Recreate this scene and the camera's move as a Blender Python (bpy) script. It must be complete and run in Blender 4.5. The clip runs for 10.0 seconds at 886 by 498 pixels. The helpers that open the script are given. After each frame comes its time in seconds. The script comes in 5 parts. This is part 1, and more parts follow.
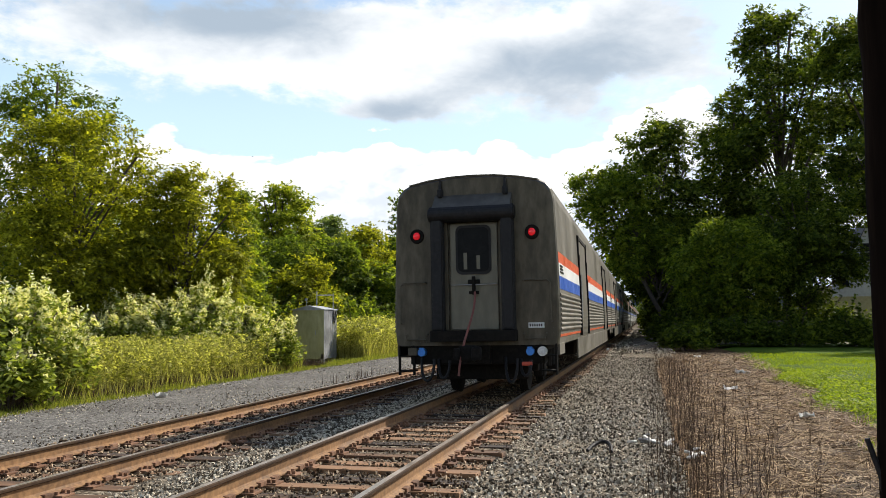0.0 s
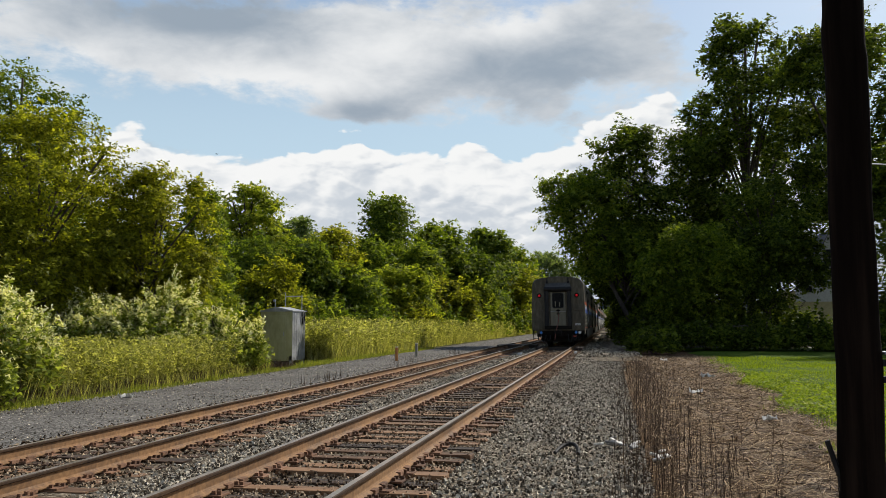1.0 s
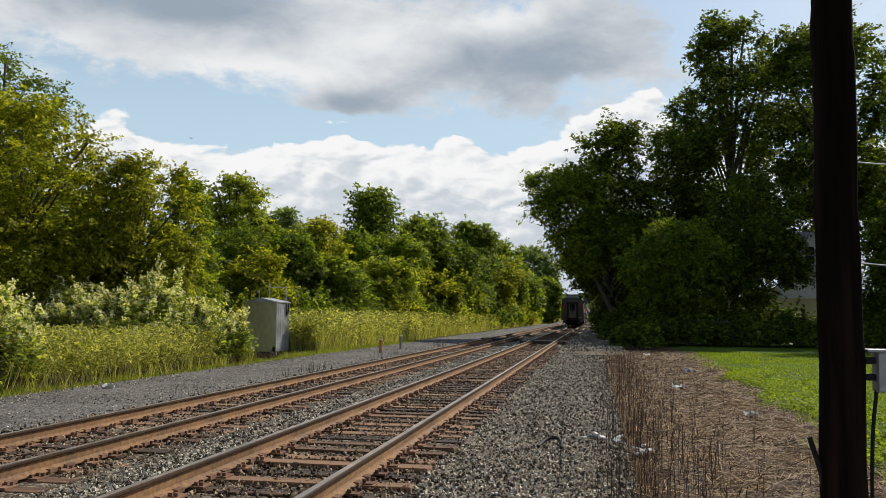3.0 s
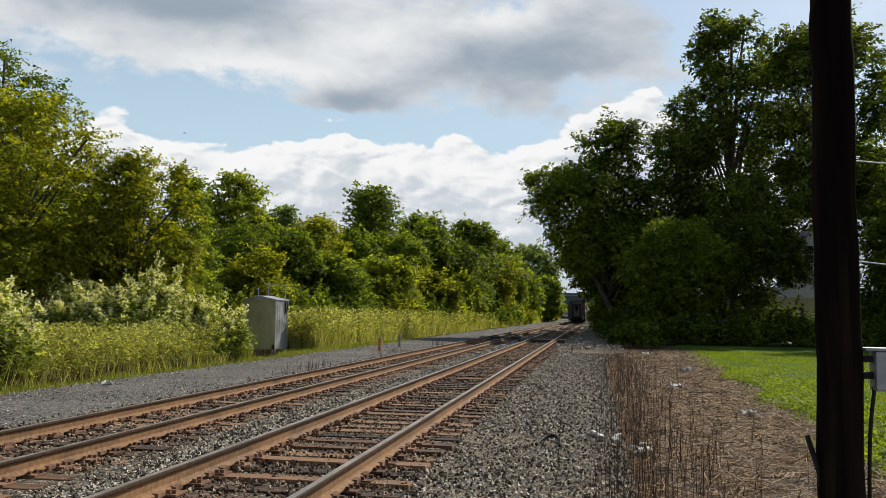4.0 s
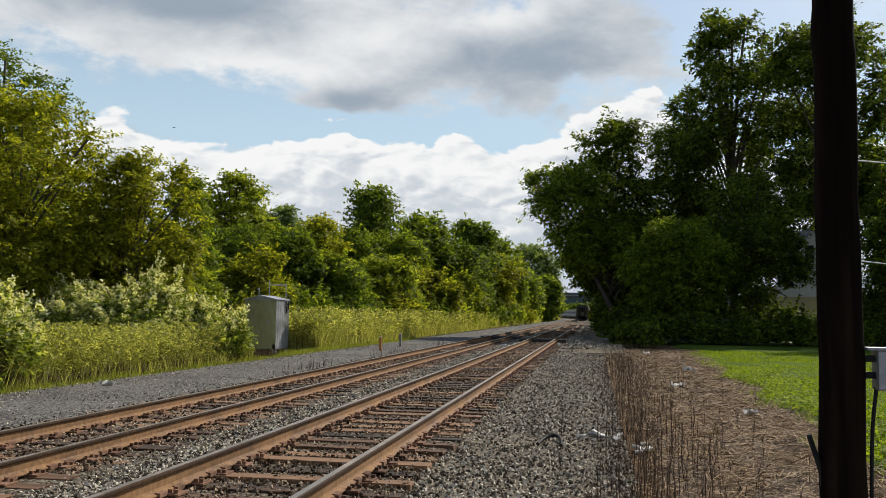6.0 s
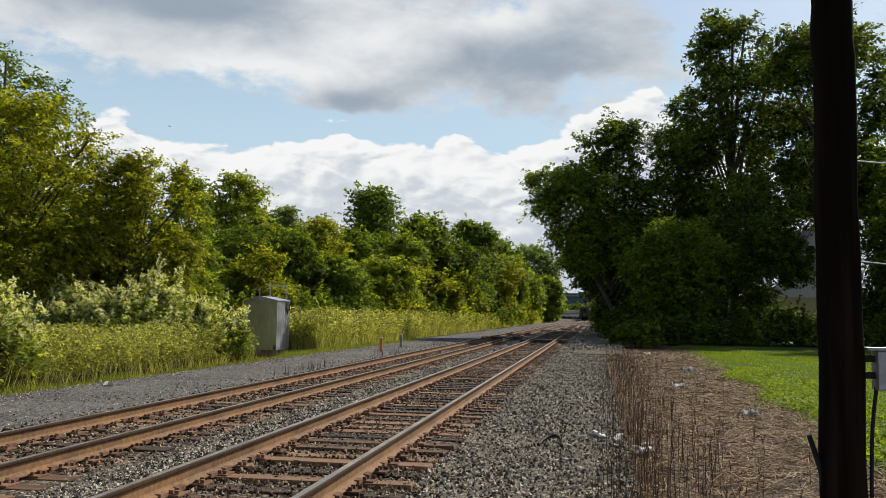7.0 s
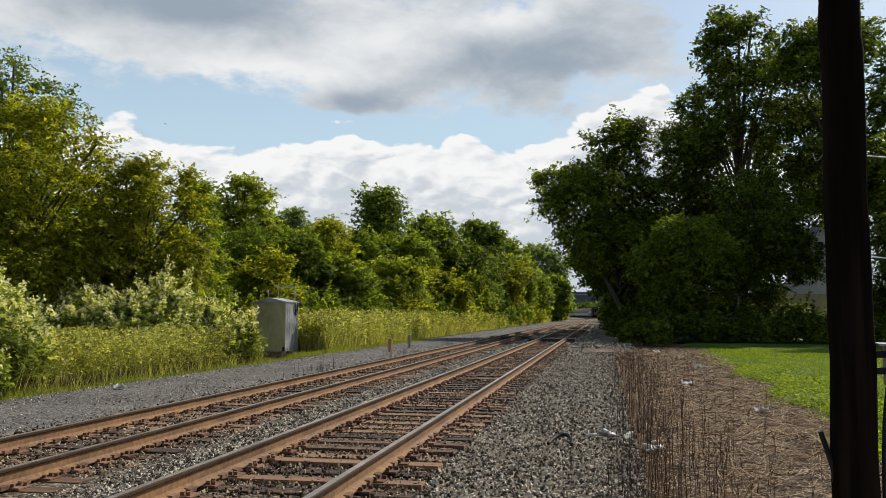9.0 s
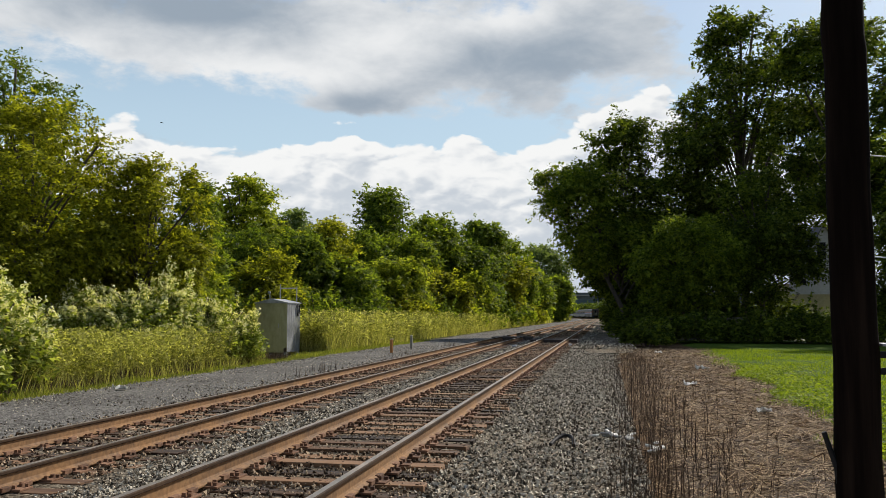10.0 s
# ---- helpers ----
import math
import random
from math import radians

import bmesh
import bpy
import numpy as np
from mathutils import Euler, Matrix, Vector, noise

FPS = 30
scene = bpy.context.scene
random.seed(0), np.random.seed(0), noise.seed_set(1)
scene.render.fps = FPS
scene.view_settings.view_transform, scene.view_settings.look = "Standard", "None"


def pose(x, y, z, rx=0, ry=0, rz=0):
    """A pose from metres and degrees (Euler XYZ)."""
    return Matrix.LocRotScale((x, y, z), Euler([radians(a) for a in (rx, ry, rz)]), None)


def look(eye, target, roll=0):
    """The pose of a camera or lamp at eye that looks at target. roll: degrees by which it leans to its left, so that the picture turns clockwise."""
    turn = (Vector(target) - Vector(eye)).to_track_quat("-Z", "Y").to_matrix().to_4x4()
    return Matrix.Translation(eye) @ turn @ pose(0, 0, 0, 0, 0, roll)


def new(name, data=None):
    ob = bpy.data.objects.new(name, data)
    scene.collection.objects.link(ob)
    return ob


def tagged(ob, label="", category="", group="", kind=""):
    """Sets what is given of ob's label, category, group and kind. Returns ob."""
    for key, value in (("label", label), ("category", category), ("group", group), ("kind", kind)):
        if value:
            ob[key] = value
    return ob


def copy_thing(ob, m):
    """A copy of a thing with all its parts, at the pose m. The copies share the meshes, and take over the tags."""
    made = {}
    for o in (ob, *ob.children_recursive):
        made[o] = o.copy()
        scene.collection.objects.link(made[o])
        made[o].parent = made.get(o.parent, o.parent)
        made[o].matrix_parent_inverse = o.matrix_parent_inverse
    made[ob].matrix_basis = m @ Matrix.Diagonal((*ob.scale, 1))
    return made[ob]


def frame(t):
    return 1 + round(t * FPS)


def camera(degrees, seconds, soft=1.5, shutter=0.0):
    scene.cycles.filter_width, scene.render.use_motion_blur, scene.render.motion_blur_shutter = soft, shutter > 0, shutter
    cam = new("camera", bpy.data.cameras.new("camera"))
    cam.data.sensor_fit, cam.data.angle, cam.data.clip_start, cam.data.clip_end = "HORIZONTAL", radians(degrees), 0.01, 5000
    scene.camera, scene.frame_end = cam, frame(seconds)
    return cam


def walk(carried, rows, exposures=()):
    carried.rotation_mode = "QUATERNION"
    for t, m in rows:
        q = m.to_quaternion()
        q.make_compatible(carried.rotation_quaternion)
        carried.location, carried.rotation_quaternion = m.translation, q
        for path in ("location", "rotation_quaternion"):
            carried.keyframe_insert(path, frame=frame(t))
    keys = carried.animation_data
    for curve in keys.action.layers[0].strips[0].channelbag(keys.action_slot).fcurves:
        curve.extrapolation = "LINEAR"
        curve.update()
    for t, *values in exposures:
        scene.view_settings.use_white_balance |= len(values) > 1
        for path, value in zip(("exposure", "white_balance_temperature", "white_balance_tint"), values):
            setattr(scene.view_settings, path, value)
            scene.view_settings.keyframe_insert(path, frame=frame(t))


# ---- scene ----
# camera, one standpoint held in the hand
EYE = (0.0, 0.0, 1.61)
cam = camera(55.2, 10.0, soft=0.8)
# t, yaw, pitch, roll, dx, dy, dz
PATH = [
    (0.0, 13.255, 4.838, 0.444, 0.023, 0.019, 0.007), (0.5, 11.854, 4.930, 0.196, 0.025, -0.008, 0.010),
    (1.0, 11.166, 4.983, 0.080, 0.021, -0.017, 0.007), (1.5, 10.811, 4.992, -0.115, 0.017, -0.020, 0.009),
    (2.0, 10.645, 5.000, -0.140, 0.011, -0.016, 0.012), (2.5, 10.310, 4.730, -0.330, 0.006, -0.004, 0.012),
    (4.0, 10.050, 4.385, -0.668, 0.014, -0.001, 0.004), (4.5, 10.157, 4.399, -0.582, 0.014, -0.003, 0.004),
    (5.0, 10.193, 4.414, -0.506, 0.007, -0.015, 0.007), (5.5, 10.085, 4.347, -0.660, 0.002, -0.006, 0.006),
    (7.0, 10.128, 4.409, -0.576, 0.008, -0.014, 0.005), (7.5, 10.519, 4.414, -0.379, 0.004, -0.018, 0.006),
    (8.0, 10.508, 4.385, -0.212, 0.004, -0.019, 0.004), (8.5, 10.482, 4.424, -0.134, 0.006, -0.010, 0.007),
    (9.0, 10.680, 4.401, -0.055, 0.003, -0.017, 0.002), (9.5, 10.736, 4.355, -0.107, 0.002, -0.004, 0.003),
    (10.0, 10.800, 4.460, 0.000, 0.000, 0.000, 0.000)]
walk(cam, [(t, pose(EYE[0] + dx, EYE[1] + dy, EYE[2] + dz, 90 + p, r, y)) for t, y, p, r, dx, dy, dz in PATH],
     exposures=[(0.0, 0.55), (0.5, 0.18), (1.0, 0.0), (10.0, 0.0)])

# sun ahead and to the right, high
SUN_AZ, SUN_EL = 33.0, 41.0      # degrees clockwise from the track's line; above the horizon
sun = new("sun", bpy.data.lights.new("sun", "SUN"))
sun.data.energy, sun.data.angle, sun.data.color = 5.0, radians(0.55), (1.0, 0.925, 0.81)
_a, _e = radians(SUN_AZ), radians(SUN_EL)
sun_way = Vector((math.sin(_a) * math.cos(_e), math.cos(_a) * math.cos(_e), math.sin(_e)))
sun.matrix_basis = look(sun_way * 100, (0, 0, 0))


class Nodes:
    """A short hand for node trees."""

    def __init__(self, tree):
        self.tree = tree
        tree.nodes.clear()

    def add(self, kind, inputs=None, **props):
        n = self.tree.nodes.new(kind)
        for k, v in props.items():
            setattr(n, k, v)
        for k, v in (inputs or {}).items():
            self.plug(v, n.inputs[k])
        return n

    def plug(self, v, socket):
        if isinstance(v, bpy.types.NodeSocket):
            self.tree.links.new(v, socket)
        elif isinstance(v, bpy.types.Node):
            self.tree.links.new(v.outputs[0], socket)
        else:
            if socket.type == "RGBA" and len(v) == 3:
                v = (*v, 1)
            socket.default_value = v

    def math(self, op, a, b=0.0, clamp=False):
        return self.add("ShaderNodeMath", {0: a, 1: b}, operation=op, use_clamp=clamp).outputs[0]

    def mix(self, f, a, b, blend="MIX"):
        n = self.add("ShaderNodeMix", data_type="RGBA", blend_type=blend)
        self.plug(f, n.inputs[0]), self.plug(a, n.inputs[6]), self.plug(b, n.inputs[7])
        return n.outputs[2]

    def span(self, v, a, b, c=0.0, d=1.0):
        return self.add("ShaderNodeMapRange", {0: v, 1: a, 2: b, 3: c, 4: d}, interpolation_type="SMOOTHSTEP").outputs[0]

    def noise(self, vec, scale, detail=4.0, rough=0.55, distort=0.0):
        return self.add("ShaderNodeTexNoise", {"Vector": vec, "Scale": scale, "Detail": detail, "Roughness": rough, "Distortion": distort}).outputs[0]


def make_world():
    world = bpy.data.worlds.new("cloudy_sky")
    world.use_nodes = True
    scene.world = world
    n = Nodes(world.node_tree)
    sky = n.add("ShaderNodeTexSky", sky_type="NISHITA", sun_disc=False, sun_elevation=radians(SUN_EL), sun_rotation=radians(SUN_AZ))
    blue = n.mix(1.0, sky.outputs[0], (SKY, SKY, SKY), "MULTIPLY")
    way = n.add("ShaderNodeTexCoord").outputs["Generated"]
    xyz = n.add("ShaderNodeSeparateXYZ", {0: way})
    x, y, z = xyz.outputs
    az = n.math("MULTIPLY", n.math("ARCTAN2", x, y), 57.2958)
    el = n.math("MULTIPLY", n.math("ARCSINE", z), 57.2958)
    flat = n.add("ShaderNodeCombineXYZ", {0: n.math("MULTIPLY", az, 0.05), 1: n.math("MULTIPLY", el, 0.10), 2: 0.0})
    up = n.add("ShaderNodeVectorMath", {0: flat, 1: (-0.05, 0.07, 0.0)}).outputs[0]
    wide = n.noise(flat, 1.5, 5.0, 0.55, 0.3)
    fine = n.noise(flat, 3.6, 10.0, 0.60, 0.25)
    above = n.noise(up, 3.6, 10.0, 0.60, 0.25)
    lumps = n.noise(flat, 11.0, 7.0, 0.62, 0.2)

    def blobs(rows):
        total = None
        for a, e, wa, we, amount in rows:
            p = n.math("DIVIDE", n.math("SUBTRACT", az, a), wa)
            q = n.math("DIVIDE", n.math("SUBTRACT", el, e), we)
            r = n.math("ADD", n.math("MULTIPLY", p, p), n.math("MULTIPLY", q, q))
            g = n.math("MULTIPLY", n.math("EXPONENT", n.math("MULTIPLY", r, -1.0)), amount)
            total = g if total is None else n.math("ADD", total, g)
        return total
    rough = n.math("ADD", n.math("MULTIPLY", wide, 0.40), n.math("ADD", n.math("MULTIPLY", fine, 0.50), n.math("MULTIPLY", lumps, 0.22)))
    cover = n.math("ADD", rough, blobs(CLOUD_COVER))
    dense = n.span(cover, 0.56, 0.72)
    shade = n.math("ADD", n.math("ADD", n.math("MULTIPLY", wide, 0.85), n.math("MULTIPLY", fine, 0.45)), n.math("ADD", n.math("MULTIPLY", n.math("SUBTRACT", above, fine), 0.5), blobs(CLOUD_SHADE)))
    cloud = n.mix(n.span(shade, 0.34, 1.06), CLOUD_WHITE, CLOUD_GREY)

    # a bank of heaped cloud stands low over the horizon
    def puffs(vec):
        big = n.add("ShaderNodeTexVoronoi", {"Vector": vec, "Scale": 5.4, "Detail": 3.2, "Roughness": 0.5, "Smoothness": 0.35}, feature="SMOOTH_F1").outputs[0]
        return n.math("SUBTRACT", 1.0, big)
    bent = n.add("ShaderNodeVectorMath", {0: flat, 1: n.add("ShaderNodeVectorMath", {0: n.add("ShaderNodeTexNoise", {"Vector": flat, "Scale": 5.0, "Detail": 5.0}).outputs[1], 1: (0.14, 0.14, 0.0)}, operation="MULTIPLY").outputs[0]}).outputs[0]
    puff = puffs(bent)
    puff_up = puffs(n.add("ShaderNodeVectorMath", {0: bent, 1: (-0.02, 0.035, 0.0)}).outputs[0])
    top = n.math("ADD", n.math("ADD", 10.0, blobs(BANK_TOP)), n.math("ADD", n.math("MULTIPLY", puff, 1.9), n.math("MULTIPLY", fine, 1.6)))
    rise = n.math("SUBTRACT", top, el)
    in_bank = n.span(rise, -0.05, 0.35)
    lit = n.math("ADD", n.math("ADD", 0.72, n.math("MULTIPLY", n.math("SUBTRACT", puff, puff_up), 0.75)), n.math("SUBTRACT", n.math("MULTIPLY", fine, 0.5), n.math("MULTIPLY", rise, 0.075)))
    heap = n.mix(n.span(lit, 0.45, 0.98), (0.58, 0.63, 0.69), (0.92, 0.925, 0.92))
    # pale haze towards the horizon
    blue = n.mix(n.span(el, 28.0, 8.0, 0.0, 0.85), blue, (0.54, 0.71, 0.83))
    both = n.mix(in_bank, n.mix(dense, blue, cloud), heap)
    # below the horizon the light of the ground
    both = n.mix(n.span(el, -3.0, -0.5), (0.10, 0.12, 0.07), both)
    back = n.add("ShaderNodeBackground", {0: both, 1: 1.0})
    n.add("ShaderNodeOutputWorld", {0: back})


SKY = 0.11
CLOUD_WHITE, CLOUD_GREY = (0.87, 0.88, 0.885), (0.32, 0.385, 0.46)
# azimuth, elevation, half widths, amount
CLOUD_COVER = [(-27, 12.9, 8, 1.1, -0.22), (-19, 12.4, 6, 0.9, -0.20), (-9, 11.2, 5, 1.2, -0.22), (7, 18.5, 2.5, 2.5, -0.25), (-29, 18.0, 14, 2.6, 0.24), (-3, 17.5, 10, 3.4, 0.26),
               (-16.5, 14.3, 3.6, 1.1, 0.26), (-17, 17.5, 9, 2.5, 0.22)]
CLOUD_SHADE = [(-28, 19.6, 7.5, 1.5, 0.50), (-5, 16.8, 7, 2.2, 0.36), (-16.5, 14.2, 3.2, 1.0, 0.36), (-15, 17.8, 5.5, 2.4, -0.24), (-35, 15.5, 8, 1.6, -0.12), (-7, 19.6, 3, 1.0, -0.2), (-22, 16.0, 6, 1.0, -0.15)]
BANK_TOP = [(-31.5, 11, 1.8, 40, 1.3), (-17.5, 11, 3.5, 40, 1.7), (-1.5, 11, 3, 40, 1.2), (3.2, 11, 3.4, 40, 3.6), (-9.5, 11, 2.5, 40, 0.9)]
make_world()


def material(name, colours, rough=0.7, metal=0.0, grain=20.0, patch=2.0, bump=0.1, stretch=(1, 1, 1), island=0.0, each=0.0,
             contrast=0.5, spec=0.5, bump_dist=0.01, through_light=0.0, extra=None):
    """colours: dark, middle, light. grain and patch: waves a metre, fine and coarse."""
    m = bpy.data.materials.new(name)
    m.use_nodes = True
    n = Nodes(m.node_tree)
    co = n.add("ShaderNodeTexCoord").outputs["Object"]
    co = n.add("ShaderNodeMapping", {"Vector": co, "Scale": stretch}).outputs[0]
    fine = n.noise(co, grain, 5.0, 0.6)
    wide = n.noise(co, patch, 3.0, 0.5)
    v = n.math("ADD", n.math("MULTIPLY", fine, 0.55), n.math("MULTIPLY", wide, 0.45))
    if island:
        r = n.add("ShaderNodeNewGeometry").outputs["Random Per Island"]
        v = n.math("ADD", v, n.math("MULTIPLY", n.math("SUBTRACT", r, 0.5), island))
    if each:
        r = n.add("ShaderNodeObjectInfo").outputs["Random"]
        v = n.math("ADD", v, n.math("MULTIPLY", n.math("SUBTRACT", r, 0.5), each))
    lo, hi = 0.5 - 0.25 / max(contrast, 0.01) * 0.5, 0.5 + 0.25 / max(contrast, 0.01) * 0.5
    ramp = n.add("ShaderNodeValToRGB", {0: n.span(v, lo, hi)})
    els = ramp.color_ramp.elements
    els[0].color, els[1].color = (*colours[0], 1), (*colours[2], 1)
    els.new(0.5).color = (*colours[1], 1)
    col = ramp.outputs[0]
    if extra:
        col = extra(n, co, col)
    b = n.add("ShaderNodeBsdfPrincipled", {"Base Color": col, "Metallic": metal, "Specular IOR Level": spec})
    n.plug(n.span(wide, 0.3, 0.7, max(rough - 0.12, 0.02), min(rough + 0.12, 1.0)), b.inputs["Roughness"])
    if bump:
        n.plug(n.add("ShaderNodeBump", {"Height": fine, "Strength": bump, "Distance": bump_dist}), b.inputs["Normal"])
    out = b.outputs[0]
    if through_light:
        t = n.add("ShaderNodeBsdfTranslucent", {0: n.mix(1.0, col, (1.9, 1.9, 0.7), "MULTIPLY")})
        out = n.add("ShaderNodeMixShader", {0: through_light, 1: out, 2: t.outputs[0]}).outputs[0]
    n.add("ShaderNodeOutputMaterial", {0: out})
    return m


def leaf_mat(name, dark, mid, light, through_light=0.35):
    return material(name, (dark, mid, light), 0.6, 0, 9.0, 0.35, 0, island=0.55, contrast=0.42, spec=0.07, through_light=through_light)


def plain(name, c, rough=0.5, metal=0.0, vary=0.25, glow=0.0):
    m = material(name, (tuple(v * (1 - vary) for v in c), c, tuple(min(v * (1 + vary), 1) for v in c)), rough, metal, 25.0, 3.0, 0.05)
    if glow:
        b = next(n for n in m.node_tree.nodes if n.type == "BSDF_PRINCIPLED")
        b.inputs["Emission Color"].default_value, b.inputs["Emission Strength"].default_value = (*c, 1), glow
    return m
M = {}
M["leaf_olive"] = leaf_mat("leaf_olive", (0.078, 0.090, 0.010), (0.185, 0.198, 0.019), (0.34, 0.345, 0.034), 0.50)
M["leaf_green"] = leaf_mat("leaf_green", (0.052, 0.082, 0.012), (0.125, 0.168, 0.021), (0.23, 0.275, 0.034), 0.50)
M["leaf_deep"] = leaf_mat("leaf_deep", (0.038, 0.064, 0.010), (0.090, 0.130, 0.018), (0.17, 0.215, 0.030), 0.46)
M["leaf_light"] = leaf_mat("leaf_light", (0.085, 0.115, 0.013), (0.19, 0.23, 0.026), (0.33, 0.355, 0.045), 0.50)
M["leaf_bluish"] = leaf_mat("leaf_bluish", (0.07, 0.105, 0.040), (0.14, 0.185, 0.075), (0.23, 0.28, 0.125), 0.44)
# darker leaf copy: backlit shade of the right-hand woods is in its colour
M["leaf_painted_shade"] = leaf_mat("leaf_painted_shade", (0.028, 0.046, 0.008), (0.068, 0.098, 0.015), (0.16, 0.20, 0.028), 0.40)
M["leaf_knot"] = leaf_mat("leaf_knot", (0.09, 0.12, 0.020), (0.18, 0.22, 0.040), (0.32, 0.35, 0.09), 0.42)
M["bark"] = material("bark", ((0.03, 0.024, 0.018), (0.075, 0.06, 0.045), (0.14, 0.115, 0.09)), 0.9, 0, 30, 4, 0.6, (1, 1, 0.25))
M["blossom"] = material("blossom", ((0.60, 0.57, 0.30), (0.74, 0.70, 0.44), (0.85, 0.82, 0.60)), 0.8, 0, 12, 2, 0, island=0.5, through_light=0.3)
M["grass_tall"] = material("grass_tall", ((0.13, 0.135, 0.040), (0.26, 0.255, 0.085), (0.42, 0.40, 0.17)), 0.8, 0, 6, 0.5, 0, island=0.6, through_light=0.4, spec=0.15)
M["grass_lawn"] = material("grass_lawn", ((0.085, 0.12, 0.008), (0.155, 0.22, 0.014), (0.26, 0.32, 0.026)), 0.7, 0, 6, 0.5, 0, island=0.6, through_light=0.4, spec=0.15)
M["weed_dry"] = material("weed_dry", ((0.030, 0.017, 0.009), (0.068, 0.040, 0.020), (0.14, 0.088, 0.045)), 0.9, 0, 20, 2, 0, island=0.5)
M["grass_edge"] = material("grass_edge", ((0.08, 0.10, 0.018), (0.16, 0.19, 0.035), (0.27, 0.28, 0.07)), 0.8, 0, 6, 0.5, 0, island=0.6, through_light=0.4, spec=0.15)
M["stone_brown"] = material("stone_brown", ((0.040, 0.025, 0.014), (0.16, 0.106, 0.062), (0.44, 0.335, 0.225)), 0.95, 0, 30, 5, 0.2, island=1.0, contrast=0.5, spec=0.15)
M["leaf_weed"] = leaf_mat("leaf_weed", (0.11, 0.118, 0.026), (0.24, 0.245, 0.066), (0.46, 0.445, 0.18), 0.48)
M["straw"] = material("straw", ((0.06, 0.033, 0.014), (0.17, 0.104, 0.048), (0.44, 0.31, 0.17)), 0.9, 0, 15, 1.5, 0, island=0.8)


def gravel_mat(name, colours, size, patch=0.6):
    m = bpy.data.materials.new(name)
    m.use_nodes = True
    n = Nodes(m.node_tree)
    co = n.add("ShaderNodeTexCoord").outputs["Object"]
    cells = n.add("ShaderNodeTexVoronoi", {"Vector": co, "Scale": 1 / size})
    tone = n.add("ShaderNodeSeparateColor", {0: cells.outputs["Color"]}).outputs[0]
    wide = n.noise(co, patch, 4, 0.6)
    v = n.math("ADD", n.math("MULTIPLY", tone, 0.7), n.math("MULTIPLY", wide, 0.5))
    ramp = n.add("ShaderNodeValToRGB", {0: n.span(v, 0.15, 1.0)})
    els = ramp.color_ramp.elements
    els[0].color, els[1].color = (*colours[0], 1), (*colours[2], 1)
    els.new(0.5).color = (*colours[1], 1)
    b = n.add("ShaderNodeBsdfPrincipled", {"Base Color": ramp.outputs[0], "Roughness": 0.95, "Specular IOR Level": 0.1})
    n.plug(n.add("ShaderNodeBump", {"Height": cells.outputs["Distance"], "Strength": 0.9, "Distance": size * 0.5}, invert=True), b.inputs["Normal"])
    n.add("ShaderNodeOutputMaterial", {0: b.outputs[0]})
    return m


M["ballast"] = gravel_mat("ballast", ((0.035, 0.028, 0.020), (0.11, 0.089, 0.063), (0.26, 0.22, 0.165)), 0.04)
M["gravel_road"] = gravel_mat("gravel_road", ((0.04, 0.037, 0.033), (0.105, 0.098, 0.088), (0.24, 0.23, 0.21)), 0.035, 0.35)
M["stone"] = material("stone", ((0.062, 0.050, 0.035), (0.245, 0.206, 0.150), (0.60, 0.535, 0.42)), 0.95, 0, 30, 5, 0.2, island=1.0, contrast=0.5, spec=0.15)
M["soil"] = material("soil", ((0.06, 0.05, 0.025), (0.10, 0.10, 0.035), (0.16, 0.14, 0.06)), 0.95, 0, 12, 0.4, 0.5)
M["litter"] = material("litter", ((0.032, 0.018, 0.008), (0.085, 0.048, 0.021), (0.18, 0.115, 0.056)), 0.95, 0, 14, 0.7, 0.8, stretch=(1, 1, 1), bump_dist=0.03, spec=0.1)
M["lawn"] = material("lawn", ((0.03, 0.055, 0.006), (0.06, 0.10, 0.010), (0.11, 0.15, 0.02)), 0.9, 0, 12, 0.5, 0.8, bump_dist=0.04, spec=0.05)
M["rail_steel"] = material("rail_steel", ((0.08, 0.039, 0.014), (0.20, 0.104, 0.040), (0.31, 0.172, 0.072)), 0.8, 0.0, 18, 1.2, 0.2)
# shade round the rail head, painted on its sides and underside
M["rail_head_shade"] = material("rail_head_shade", ((0.02, 0.012, 0.007), (0.045, 0.026, 0.014), (0.08, 0.048, 0.027)), 0.8, 0.0, 18, 1.2, 0.2, spec=0.2)
M["rail_head"] = material("rail_head", ((0.20, 0.155, 0.115), (0.31, 0.255, 0.20), (0.42, 0.36, 0.30)), 0.42, 0.6, 30, 2, 0.03)
M["tie_wood"] = material("tie_wood", ((0.022, 0.012, 0.006), (0.10, 0.050, 0.023), (0.23, 0.126, 0.062)), 0.9, 0, 16, 1.5, 0.5, stretch=(0.12, 1, 1), each=0.52)
M["rust"] = material("rust", ((0.08, 0.04, 0.022), (0.17, 0.085, 0.045), (0.27, 0.15, 0.09)), 0.85, 0.1, 30, 4, 0.3, each=0.3)
# near-black wood: the darkness of standing against the sun is in the colour
M["pole_wood_backlit"] = material("pole_wood_backlit", ((0.003, 0.002, 0.0015), (0.009, 0.006, 0.0045), (0.026, 0.017, 0.012)), 0.98, 0, 14, 2.0, 0.7, stretch=(1, 1, 0.06), spec=0.02)


